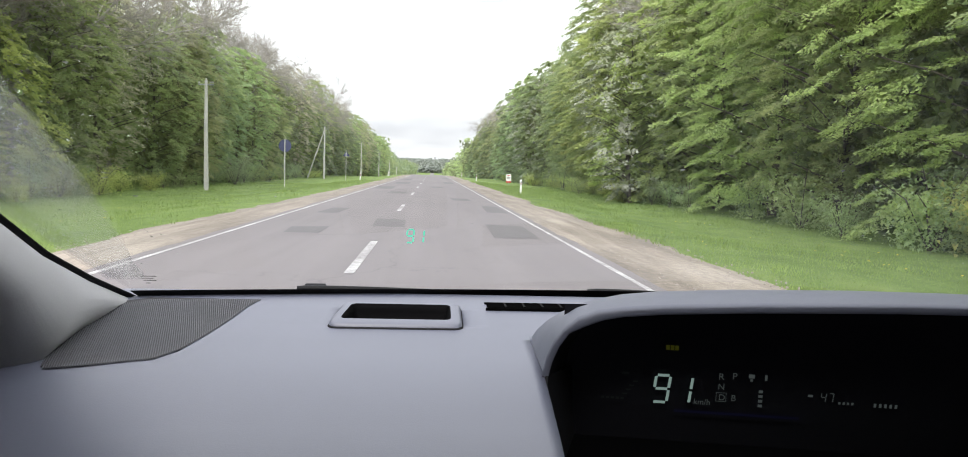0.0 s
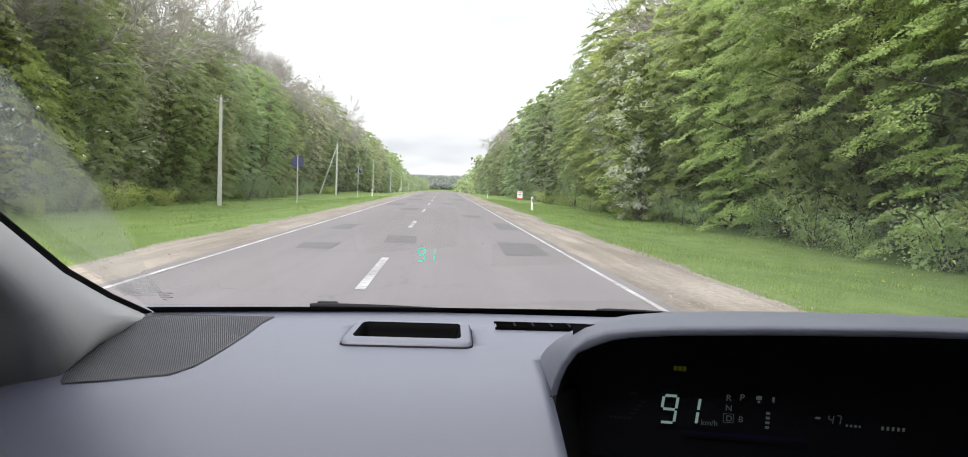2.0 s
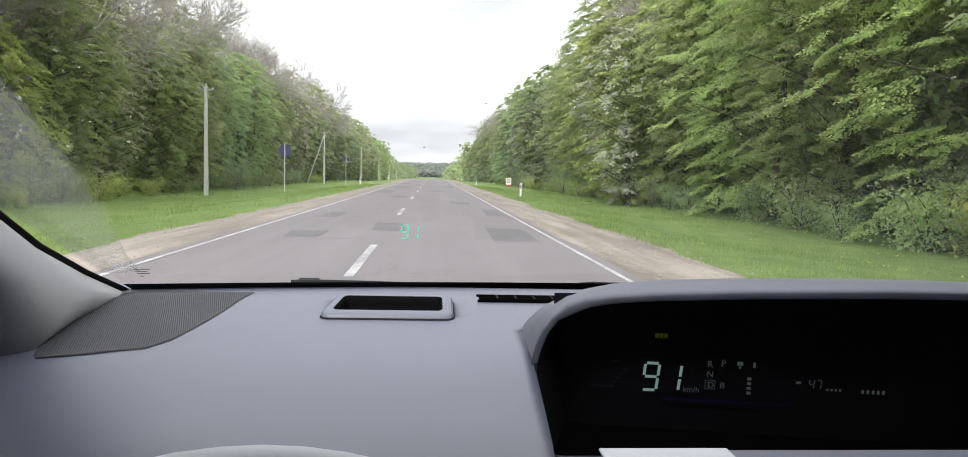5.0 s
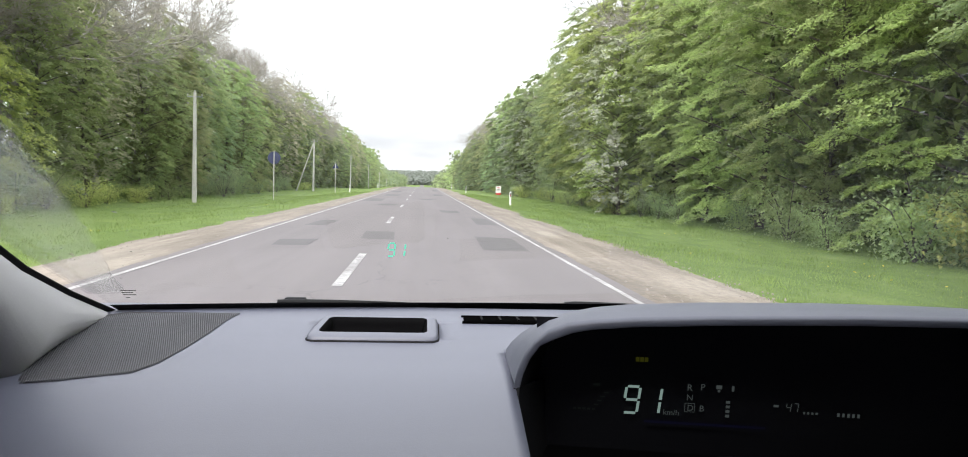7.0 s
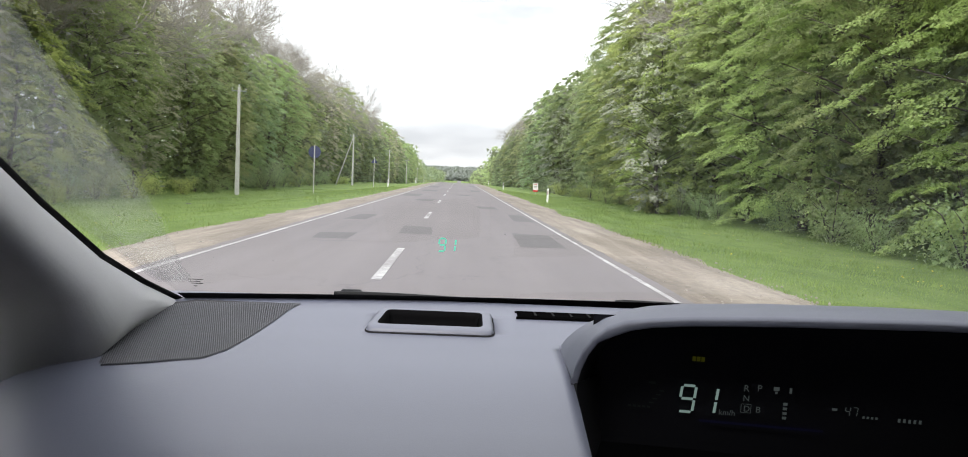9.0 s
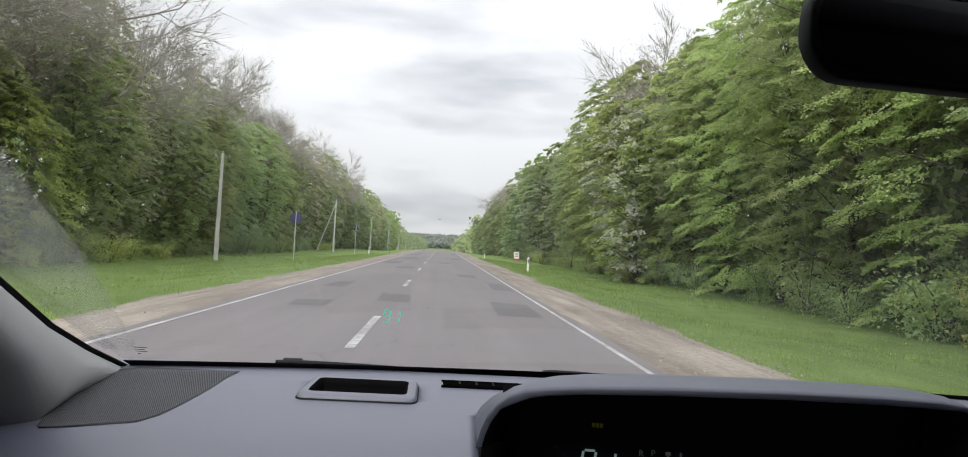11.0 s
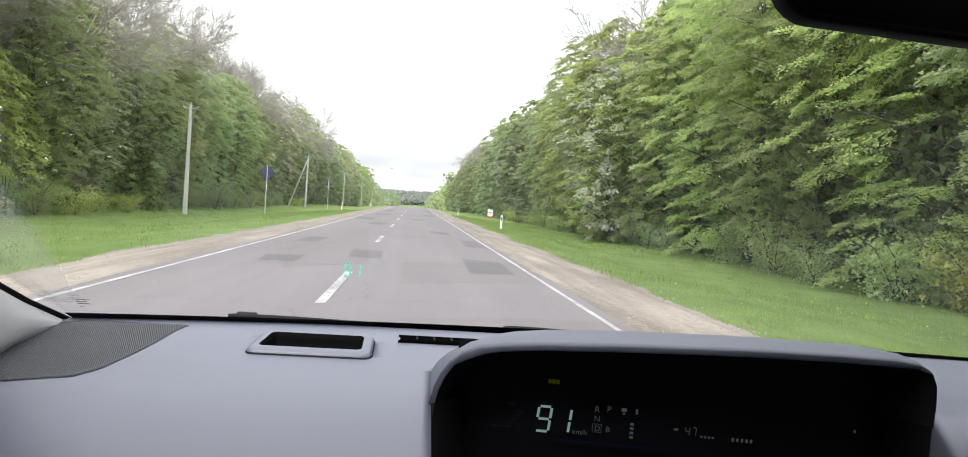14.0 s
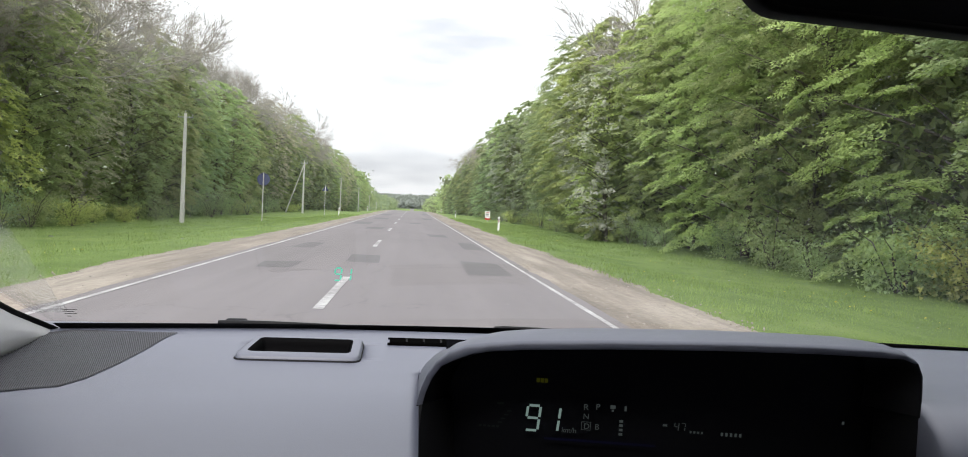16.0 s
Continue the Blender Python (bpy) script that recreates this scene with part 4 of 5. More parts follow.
for x, y in ((5.6, 44.0), (5.9, 94.0), (6.0, 144.0), (-7.8, 77.0), (-7.9, 127.0)):
    marker_post(x, y)


def kilometre_board(x, y):
    board = thing("sign_board", "small white board with a red foot on a post", "road sign", at=(x, y, land(x, y)))
    bm = bmesh.new()
    rod(bm, (0, 0.03, -0.3), (0, 0.03, 1.3), 0.03, 0.03, 8)
    part("post", bm, STEEL, board)
    bm = bmesh.new()
    box(bm, -0.32, 0.32, -0.02, 0.0, 0.5, 1.35, 0.01)
    part("panel", bm, POST_WHITE, board, "white panel")
    bm = bmesh.new()
    box(bm, -0.32, 0.32, -0.024, 0.004, 0.28, 0.5, 0.01)
    part("foot_panel", bm, SIGN_RED, board, "red lower panel")
    for z in (1.18, 0.98, 0.78):
        bm = bmesh.new()
        box(bm, -0.2, 0.2, -0.026, -0.018, z - 0.04, z + 0.04, 0.004)
        part("bar", bm, SIGN_RED if z > 1.1 else POST_BLACK, board, "row of unreadable print")
    return board


kilometre_board(9.6, 88.0)


def sign_from_behind(x, y, corners, label):
    """A sign for the other lane: its post stands before the dark back of the plate."""
    sign = thing("road_sign", label, "road sign", "signs for the other lane", at=(x, y, land(x, y)))
    bm = bmesh.new()
    rod(bm, (0, 0, -0.3), (0, 0, 4.35), 0.045, 0.045, 10)
    part("post", bm, CONCRETE, sign, "pale concrete post")
    bm = bmesh.new()
    ring = []
    for k in range(corners):
        a = 2 * math.pi * (k + 0.5) / corners - math.pi / 2
        ring.append((0.56 * math.cos(a), 0.56 * math.sin(a)))
    faces = [[bm.verts.new((u, depth, 3.72 + w)) for u, w in ring] for depth in (0.056, 0.075)]
    bm.faces.new(faces[0])
    bm.faces.new(faces[1][::-1])
    for k in range(corners):
        j = (k + 1) % corners
        bm.faces.new((faces[0][k], faces[0][j], faces[1][j], faces[1][k]))
    plate = part("panel", bm, SIGN_BLUE, sign, "dark blue-grey back of the plate")
    for z in (3.45, 4.0):
        bm = bmesh.new()
        box(bm, -0.09, 0.09, -0.052, 0.060, z - 0.02, z + 0.02, 0.004)
        part("clamp", bm, STEEL, plate, "steel clamp")
    return sign


sign_from_behind(-13.2, 64.0, 28, "round road sign seen from its dark back on a thin post")
sign_from_behind(-12.4, 102.0, 3, "triangular road sign seen from its dark back on a thin post")


# ---- the car's cabin ----
# The cabin is drawn at its own size and then set into the car at true scale.
CABIN = Matrix.Translation((0, -0.1, 1.25)) @ Matrix.Scale(0.85, 4) @ Matrix.Translation((0, 0.1, -1.30))
CAR_MID = 0.43


def cabin_part(name, verts, faces, material, parent=None, label="", smooth=True):
    me = mesh_from(name, [CABIN @ Vector(p) for p in verts], faces, smooth)
    return part_mesh(name, me, material, parent, label)


def cabin_bm(name, bm, material, parent=None, label="", smooth=False):
    bmesh.ops.transform(bm, matrix=CABIN, verts=bm.verts)
    return part(name, bm, material, parent, label, smooth)


dash_left = smooth_line([.28, .33, .38, .44, .52, .60, .69, .78, .87, .95, 1.02, 1.12], [.62, .78, .88, .955, 1.02, 1.05, 1.073, 1.081, 1.087, 1.098, 1.10, 1.098])
dash_right = smooth_line([.50, .54, .58, .62, .68, .78, .87, .95, 1.02, 1.12], [.70, .93, 1.04, 1.085, 1.10, 1.105, 1.105, 1.105, 1.10, 1.098])
CLUSTER_L, CLUSTER_R = 0.138, 0.775


def dash_height(x, y):
    if CLUSTER_L < x < CLUSTER_R and y < 0.80:
        return 0.965 if y > 0.585 else 1.000 if y > 0.46 else 1.000 - 1.6 * (0.46 - y)
    if -0.1240 < x < 0.0415 and 0.8575 < y < 0.9260:
        return 1.04
    k = step(0.35, 0.75, x)
    turn = step(0.43, 0.68, -x)
    roll = 0.10 * step(0.20, 0.56, -x) * (1 - step(0.44, 0.70, y))
    return dash_left(y - 0.30 * turn) * (1 - k) + dash_right(y) * k - 0.012 * turn - roll


dashboard = thing("dashboard", "grey grained plastic dashboard top below the windscreen", "dashboard", kind="structure")
dx = [-.68 + .02 * i for i in range(28)] + [-.1245, -.1235, -.08, -.04, 0, .041, .042, .09, .125, CLUSTER_L, CLUSTER_L + .001, .2, .3, .4, .5, .6, .7, CLUSTER_R - .001, CLUSTER_R] + [.80 + .06 * i for i in range(13)]
dy = [.28 + .02 * i for i in range(15)] + [.58, .584, .586] + [.60 + .02 * i for i in range(10)] + [.799, .801, .82, .84, .857, .858, .87, .89, .91, .9255, .9265, .94, .95, .97, .99, 1.01, 1.03]
v, f = loft([[(x, y, dash_height(x, y)) for x in dx] for y in dy])
cabin_part("top_panel", v, f, DASH, dashboard)
bm = bmesh.new()
box(bm, -.66, 1.52, .30, 1.10, .35, .64)
cabin_bm("lower_panel", bm, BLACK, dashboard)


def speaker_grille():
    """A perforated speaker cover: a dark bed under close narrow ribs."""
    slant = .32
    rear = [(-.405, .958), (-.246, .958)]
    right = [(-.256, .925), (-.268, .86), (-.276, .80), (-.288, .74), (-.306, .71), (-.332, .702), (-.372, .690)]
    left = [(-.414, .682), (-.424, .71), (-.440, .79), (-.454, .88), (-.442, .93)]
    outline = [(x + slant * (y - .8), y) for x, y in rear + right + left]
    n = len(outline)
    g, bm = bmesh.new(), bmesh.new()

    def span(x):
        ys = []
        for i in range(n):
            (xa, ya), (xb, yb) = outline[i], outline[(i + 1) % n]
            if (xa - x) * (xb - x) < 0:
                ys.append(ya + (yb - ya) * (x - xa) / (xb - xa))
        return (min(ys), max(ys)) if len(ys) > 1 else None

    lo, hi = min(x for x, _ in outline) + .0008, max(x for x, _ in outline) - .0008
    count, cuts = 96, 9
    before = None
    for k in range(count):
        x = lo + (hi - lo) * k / (count - 1)
        y0, y1 = span(x)
        bed, prev = [], None
        for c in range(cuts + 1):
            y = y0 + (y1 - y0) * c / cuts
            z = dash_left(y) + .0012
            px = x - slant * (y - .8)
            bed.append(g.verts.new((px, y, z)))
            y += -.002 if c == 0 else .002 if c == cuts else 0
            top = .0013 if 0 < c < cuts else -.0005
            ring = [bm.verts.new(p) for p in ((px - .0007, y, z - .002), (px - .0005, y, z + top), (px + .0005, y, z + top), (px + .0007, y, z - .002))]
            if prev:
                for i in range(3):
                    bm.faces.new((prev[i], prev[i + 1], ring[i + 1], ring[i]))
            prev = ring
        if before:
            for c in range(cuts):
                g.faces.new((before[c], bed[c], bed[c + 1], before[c + 1]))
        before = bed
    bed = cabin_bm("speaker_grille", g, GRILLE_BED, dashboard, "dark ribbed speaker grille")
    cabin_bm("ribs", bm, GRILLE, bed)


speaker_grille()


def projector_bezel():
    """The opening of the head-up display: a raised rounded frame round a dark well."""
    def ring(x0, x1, y0, y1, r, z_of):
        pts = []
        for cx, cy, a0 in ((x1 - r, y1 - r, 0), (x0 + r, y1 - r, 90), (x0 + r, y0 + r, 180), (x1 - r, y0 + r, 270)):
            for k in range(6):
                a = radians(a0 + 18 * k)
                x, y = cx + r * math.cos(a), cy + r * math.sin(a)
                x += .17 * (y - y0) * (1 - 2 * (x - x0) / (x1 - x0)) if x < (x0 + x1) / 2 else 0
                pts.append((x, y, z_of(y)))
        return pts

    tilt = lambda y: 1.0925 + .150 * (y - .848)
    rows = [
        ring(-.1325, .0515, .843, .933, .014, lambda y: dash_left(y) + .002),
        ring(-.1315, .0505, .844, .932, .014, lambda y: max(tilt(y) - .002, dash_left(y) + .003)),
        ring(-.128, .047, .847, .929, .012, tilt),
        ring(-.117, .036, .861, .922, .009, tilt),
        ring(-.113, .033, .864, .920, .006, lambda y: tilt(y) - .004),
        ring(-.112, .032, .865, .919, .006, lambda y: tilt(y) - .010),
    ]
    v, f = loft(rows[:4], closed=True)
    b = cabin_part("projector_bezel", v, f, DASH, dashboard, "raised grey frame of the head-up display")
    # Solid black ring that paints the shadow line at the frame's foot.
    v, f = loft([ring(-.1340, .0530, .8405, .9345, .015, lambda y: dash_left(y) - .002), ring(-.1340, .0530, .8405, .9345, .015, lambda y: dash_left(y) + .0012), ring(-.1315, .0505, .844, .932, .014, lambda y: dash_left(y) + .0022)], closed=True)
    cabin_part("shadow_ring", v, f, BLACK, b, "black ring painting the shadow line round the frame")
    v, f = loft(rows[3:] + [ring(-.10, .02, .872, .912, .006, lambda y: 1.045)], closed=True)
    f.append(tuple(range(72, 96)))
    cabin_part("well", v, f, WELL, b, "well inside the frame, shade put into its near-black")


projector_bezel()


def defrost_vent():
    bm = bmesh.new()
    # A solid bar whose black paints the shade of an open slot.
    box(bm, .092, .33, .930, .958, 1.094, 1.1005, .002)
    vent = cabin_bm("defrost_vent", bm, SLOT, dashboard, "narrow defroster slot drawn as a solid black bar")
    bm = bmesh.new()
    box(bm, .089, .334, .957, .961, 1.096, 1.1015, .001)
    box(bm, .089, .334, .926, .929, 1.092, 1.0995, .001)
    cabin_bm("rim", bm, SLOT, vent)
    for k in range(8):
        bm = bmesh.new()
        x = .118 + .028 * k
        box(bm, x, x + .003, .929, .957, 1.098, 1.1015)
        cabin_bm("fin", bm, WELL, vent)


defrost_vent()

# ---- instrument cluster ----
CP, CQ = Vector((.14, .68)), Vector((.71, .58))
CD = (CQ - CP).normalized()
CN = Vector((-CD.y, CD.x))


def cl(u, off, z):
    """A point of the cluster: along its face, behind its face, height."""
    p = CP + CD * u + CN * off
    return (p.x, p.y, z)


cluster = thing("instrument_cluster", "hooded black digital instrument cluster on the dashboard", "instrument cluster")
FRONT = [(-.004, 1.072), (.000, 1.090), (.007, 1.108), (.018, 1.124), (.034, 1.138), (.055, 1.147), (.085, 1.152), (.13, 1.157), (.233, 1.164), (.38, 1.171), (.488, 1.174), (.555, 1.174), (.582, 1.171), (.596, 1.163), (.602, 1.148), (.603, 1.125), (.602, 1.098)]
BACK = [(-.024, 1.078), (-.014, 1.094), (.000, 1.108), (.016, 1.119), (.036, 1.130), (.062, 1.139), (.095, 1.147), (.14, 1.153), (.235, 1.160), (.38, 1.166), (.49, 1.168), (.56, 1.168), (.60, 1.164), (.63, 1.156), (.645, 1.142), (.65, 1.12), (.65, 1.098)]
TAIL = [(.0, 1.06), (.005, 1.07), (.015, 1.08), (.03, 1.085), (.05, 1.09), (.08, 1.095), (.11, 1.098), (.15, 1.10), (.24, 1.105), (.38, 1.108), (.48, 1.108), (.54, 1.106), (.58, 1.102), (.60, 1.098), (.61, 1.09), (.61, 1.08), (.61, 1.07)]
inner = [(u + (.007 if u < .3 else -.001) * (1 if k < 6 or k > 11 else 0), z - (.007 if 3 < k < 12 else .004 if k == 12 else .001 if k < 15 else 0)) for k, (u, z) in enumerate(FRONT)]
mid = [(a[0] * .5 + b[0] * .5, a[1] * .5 + b[1] * .5 + .002) for a, b in zip(FRONT, BACK)]
rows = [[cl(u, -.002, z - .001) for u, z in inner], [cl(u, -.006, z - .0005) for u, z in FRONT], [cl(u, .004, z + .003) for u, z in FRONT], [cl(u, .066, z + .002) for u, z in mid], [cl(u, .133, z) for u, z in BACK], [cl(u + .01, .19, z - .014) for u, z in BACK], [cl(u, .25, z) for u, z in TAIL]]
v, f = loft(rows)
hood = cabin_part("hood", v, f, HOOD, cluster, "grey grained hood with a black far end")
hood.data.materials.append(BLACK)
for k, face in enumerate(hood.data.polygons):
    face.material_index = 1 if k % (len(FRONT) - 1) > 12 else 0
back_u = [(u * .92 + .022, z - .012) for u, z in inner]
v, f = loft([[cl(u, -.003, z) for u, z in inner], [cl(u, .09, z) for u, z in back_u]])
cabin_part("hood_lining", v, f, BLACK, cluster, "black inner lining")
left_wall = [[cl(-.004, -.004, 1.072), cl(.008, .15, 1.088)], [cl(-.010, -.035, 1.02), cl(.004, .15, 1.02)], [cl(-.004, -.072, .955), cl(.006, .15, .955)]]
v, f = loft(left_wall)
cabin_part("side_wall", v, f, BLACK, cluster)
left_in = [[cl(.003, -.003, 1.072), cl(.034, .09, 1.060)], [cl(.002, -.034, 1.02), cl(.034, .09, 1.01)], [cl(.014, -.068, .967), cl(.04, .09, .967)]]
v, f = loft(left_in)
cabin_part("side_lining", v, f, BLACK, cluster)
v, f = loft([[cl(-.004, -.004, 1.072), cl(.003, -.003, 1.072)], [cl(-.010, -.035, 1.02), cl(.002, -.034, 1.02)], [cl(-.004, -.072, .955), cl(.014, -.068, .967)]])
cabin_part("side_edge", v, f, BLACK, cluster)
v, f = loft([[cl(.602, -.003, 1.098), cl(.592, .10, 1.098)], [cl(.602, -.003, .955), cl(.592, .10, .955)]])
cabin_part("side_wall", v, f, BLACK, cluster)
# Near-black paints the shade on the floor under the hood.
bm = bmesh.new()
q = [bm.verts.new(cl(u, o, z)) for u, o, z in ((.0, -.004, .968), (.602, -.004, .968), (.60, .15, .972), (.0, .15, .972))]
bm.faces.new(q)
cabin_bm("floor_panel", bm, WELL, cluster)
bm = bmesh.new()
q = [bm.verts.new(cl(u, o, z)) for u, o, z in ((.02, .092, .955), (.60, .092, .955), (.60, .082, 1.158), (.02, .082, 1.140))]
bm.faces.new(q)
display = cabin_bm("display", bm, LENS, cluster, "glossy black display")
bm = bmesh.new()
a, b = Vector(cl(.012, -.068, .972)), Vector(cl(.002, -.036, 1.03))
rod(bm, a, b, .0012, .0008, 6)
cabin_bm("trim_line", bm, CHROME, cluster, "thin bright trim line")

SEGMENTS = {"0": "abcdef", "1": "bc", "2": "abged", "4": "fgbc", "6": "afgedc", "7": "abc", "9": "abcdfg"}


def seven(text, at, height, material, parent, name, slant=0.10, thick=0.10):
    """Seven-segment figures as thin raised bars; at(u, w) gives the place on the face."""
    w, gap, t = height * .50, height * .28, height * thick
    for n, ch in enumerate(text):
        bm = bmesh.new()
        u0 = n * (w + gap)
        ends = {"a": ((0, 2), (1, 2)), "b": ((1, 1), (1, 2)), "c": ((1, 0), (1, 1)), "d": ((0, 0), (1, 0)), "e": ((0, 0), (0, 1)), "f": ((0, 1), (0, 2)), "g": ((0, 1), (1, 1))}
        for s in SEGMENTS[ch]:
            (xa, ya), (xb, yb) = ends[s]
            p, r = Vector((u0 + xa * w, ya * height / 2)), Vector((u0 + xb * w, yb * height / 2))
            d = (r - p).normalized()
            p, r = p + d * t * .45, r - d * t * .45
            side = Vector((-d.y, d.x)) * t / 2
            quad = [p + side, r + side, r - side, p - side]
            bm.faces.new([bm.verts.new(at(c.x + slant * c.y, c.y)) for c in quad])
        cabin_bm(name, bm, material, parent)


def on_display(u0, z0, off=.079):
    return lambda u, w: cl(u0 + u, off - .05 * (z0 + w - 1.06), z0 + w)


def letters(text, u0, z0, height, material, name):
    """A word in the built-in font on the display."""
    curve = bpy.data.curves.new(name, "FONT")
    curve.body, curve.size = text, height * 1.4
    tmp = bpy.data.objects.new(name, curve)
    scene.collection.objects.link(tmp)
    me = bpy.data.meshes.new_from_object(tmp.evaluated_get(bpy.context.evaluated_depsgraph_get()))
    bpy.data.objects.remove(tmp)
    place = on_display(u0, z0)
    for vert in me.vertices:
        vert.co = CABIN @ Vector(place(vert.co.x, vert.co.y))
    me.name = name
    return part_mesh(name, me, material, display)


seven("91", on_display(.133, 1.023), .0345, DIGIT, display, "speed_figure")
letters("km/h", .183, 1.023, .0072, DIGIT_DIM, "unit_text")
letters("R", 0.211, 1.056, .0084, DIGIT_DIM, "gear_letter")
letters("P", 0.2275, 1.0575, .0084, DIGIT_DIM, "gear_letter")
letters("N", 0.211, 1.0435, .0078, DIGIT_DIM, "gear_letter")
letters("B", 0.2275, 1.030, .0078, DIGIT_DIM, "gear_letter")
letters("D", 0.2125, 1.030, .0078, DIGIT_DIM, "gear_letter")


def bars(name, spots, material):
    for u, z, w, h in spots:
        at = on_display(u, z)
        bm = bmesh.new()
        bm.faces.new([bm.verts.new(at(*c)) for c in ((0, 0), (w, 0), (w, h), (0, h))])
        cabin_bm(name, bm, material, display)


bars("gear_frame", [(.2095, 1.0282, .0125, .0006), (.2095, 1.0392, .0125, .0006), (.2095, 1.0282, .0006, .0116), (.2214, 1.0282, .0006, .0116)], DIGIT_DIM)
bars("fuel_bar", [(.260, 1.024 + .006 * k, .005, .0036) for k in range(4)], DIGIT_DIM)
bars("fuel_symbol", [(.247, 1.060, .007, .005), (.249, 1.056, .003, .003), (.266, 1.058, .003, .007)], DIGIT_DIM)
seven("47", on_display(.333, 1.036), .011, DIGIT_DIM, display, "range_figure")
bars("unit_bar", [(.354 + .005 * k, 1.034, .0026, .003) for k in range(4)] + [(.318, 1.041, .006, .003)] + [(.395 + .006 * k, 1.033, .003, .0048) for k in range(5)] + [(.55, 1.060, .003, .004)], DIGIT_DIM)
# Emissive bar standing in for a faint blue reflection low on the display.
bars("status_line", [(.160, 1.0115, .150, .003)], BLUE_DIM)
bars("eco_symbol", [(.096 + .004 * k, 1.030 + .0055 * k, .006, .002) for k in range(4)] + [(.070 + .006 * k, 1.0235, .004, .0028) for k in range(5)] + [(.094, 1.056, .009, .003)], DIGIT_FAINT)
bars("ready_light", [(.146 + .0055 * k, 1.090, .0042, .006) for k in range(3)], AMBER)

# ---- ledge things ----
bm = bmesh.new()
box(bm, .172, .7735, .30, .439, .94, 1.0662, .004, 3)
cabin_bm("ledge", bm, DASH, dashboard, "grey grained ledge before the instruments")
bm = bmesh.new()
box(bm, .156, .262, .355, .4345, 1.0663, 1.0690, .0012)
plate = cabin_bm("white_box", bm, PAPER)
tagged(plate, "white flat plastic box lying before the instrument cluster", "box")

# ---- steering wheel ----
wheel = thing("steering_wheel", "grey leather steering wheel rim with soft sheen", "steering wheel")
wc, tilt_w = Vector((-.066, .157, .926)), radians(24)
rim = Skin()
pts = []
for k in range(73):
    a = math.pi + 2 * math.pi * k / 72
    px, pv = .228 * math.sin(a), .221 * math.cos(a)
    pts.append((wc.x + px, wc.y + pv * math.sin(tilt_w), wc.z + pv * math.cos(tilt_w)))
rim.tube(pts, [.0172] * 73, 14)
cabin_part("rim", rim.verts, rim.faces, LEATHER, wheel)
bm = bmesh.new()
rod(bm, (wc.x, wc.y - .005, wc.z), (wc.x, wc.y + .05, wc.z - .02), .085, .075, 24)
cabin_bm("hub", bm, BLACK, wheel)
for tx, tz in ((-.21, .0), (.21, .0), (0, -.2)):
    bm = bmesh.new()
    rod(bm, (wc.x, wc.y + .01, wc.z), (wc.x + tx, wc.y + tz * math.sin(tilt_w), wc.z + tz), .03, .016, 8)
    cabin_bm("spoke", bm, BLACK, wheel)
bm = bmesh.new()
rod(bm, (wc.x, wc.y + .03, wc.z - .01), (wc.x, .46, .82), .06, .07, 16)
cabin_bm("column", bm, BLACK, wheel)

# ---- windscreen, pillars, mirror, wipers ----
def screen_half(d):
    return .86 + .085 * math.sin(min(d / .40, 1.0) * math.pi / 2) - .07 * max(d - .40, 0)


def screen(q, d):
    """A point of the windscreen: q from -1 to 1 across, d metres back from its foot."""
    x = CAR_MID + q * screen_half(d)
    base = 1.055 - .085 * q * q
    return (x, base - d, 1.103 + .66 * d - .12 * d * d)


windscreen = thing("windscreen", "clear curved windscreen with dried dust beyond the wiped arc", "windscreen", kind="structure")
qs, ds = [-1 + .1 * i for i in range(21)], [.05 * i for i in range(20)]
v, f = loft([[screen(q, d) for q in qs] for d in ds])
pane = cabin_part("pane", v, f, GLASS, windscreen)
pane.visible_shadow = False


def screen_band(name, q_of, d_of, n, material, label, lift):
    """A strip on the glass between two lines; each line gives (q, d) at k of n."""
    rows = []
    for k in range(n + 1):
        a, b = Vector(screen(*q_of(k / n))), Vector(screen(*d_of(k / n)))
        rows.append([tuple(a.lerp(b, j / 6) + Vector((0, -.006, -.01)) * lift) for j in range(7)])
    v, f = loft(rows)
    return cabin_part(name, v, f, material, windscreen, label)


screen_band("black_border", lambda t: (-1 + 2 * t, -.025), lambda t: (-1 + 2 * t, .013), 30, RUBBER, "black printed border", .2)
EDGE_LINE = [(-.43, .985, 1.085), (-.44, .94, 1.106), (-.455, .88, 1.135), (-.478, .81, 1.178), (-.500, .70, 1.258), (-.512, .60, 1.332), (-.508, .50, 1.388), (-.49, .32, 1.478), (-.46, .08, 1.572)]


def edge_border(sign):
    """The black seal where the glass meets the pillar."""
    rows = []
    for x, y, z in EDGE_LINE:
        row = [(x - .008, y + .01, z - .004), (x + .001, y + .006, z + .001), (x + .0035, y + .008, z + .004), (x + .001, y + .012, z + .004)]
        rows.append([(p if sign < 0 else 2 * CAR_MID - p, q, r) for p, q, r in row])
    v, f = loft(rows)
    cabin_part("black_border", v, f, RUBBER, windscreen, "black seal at the pillar")


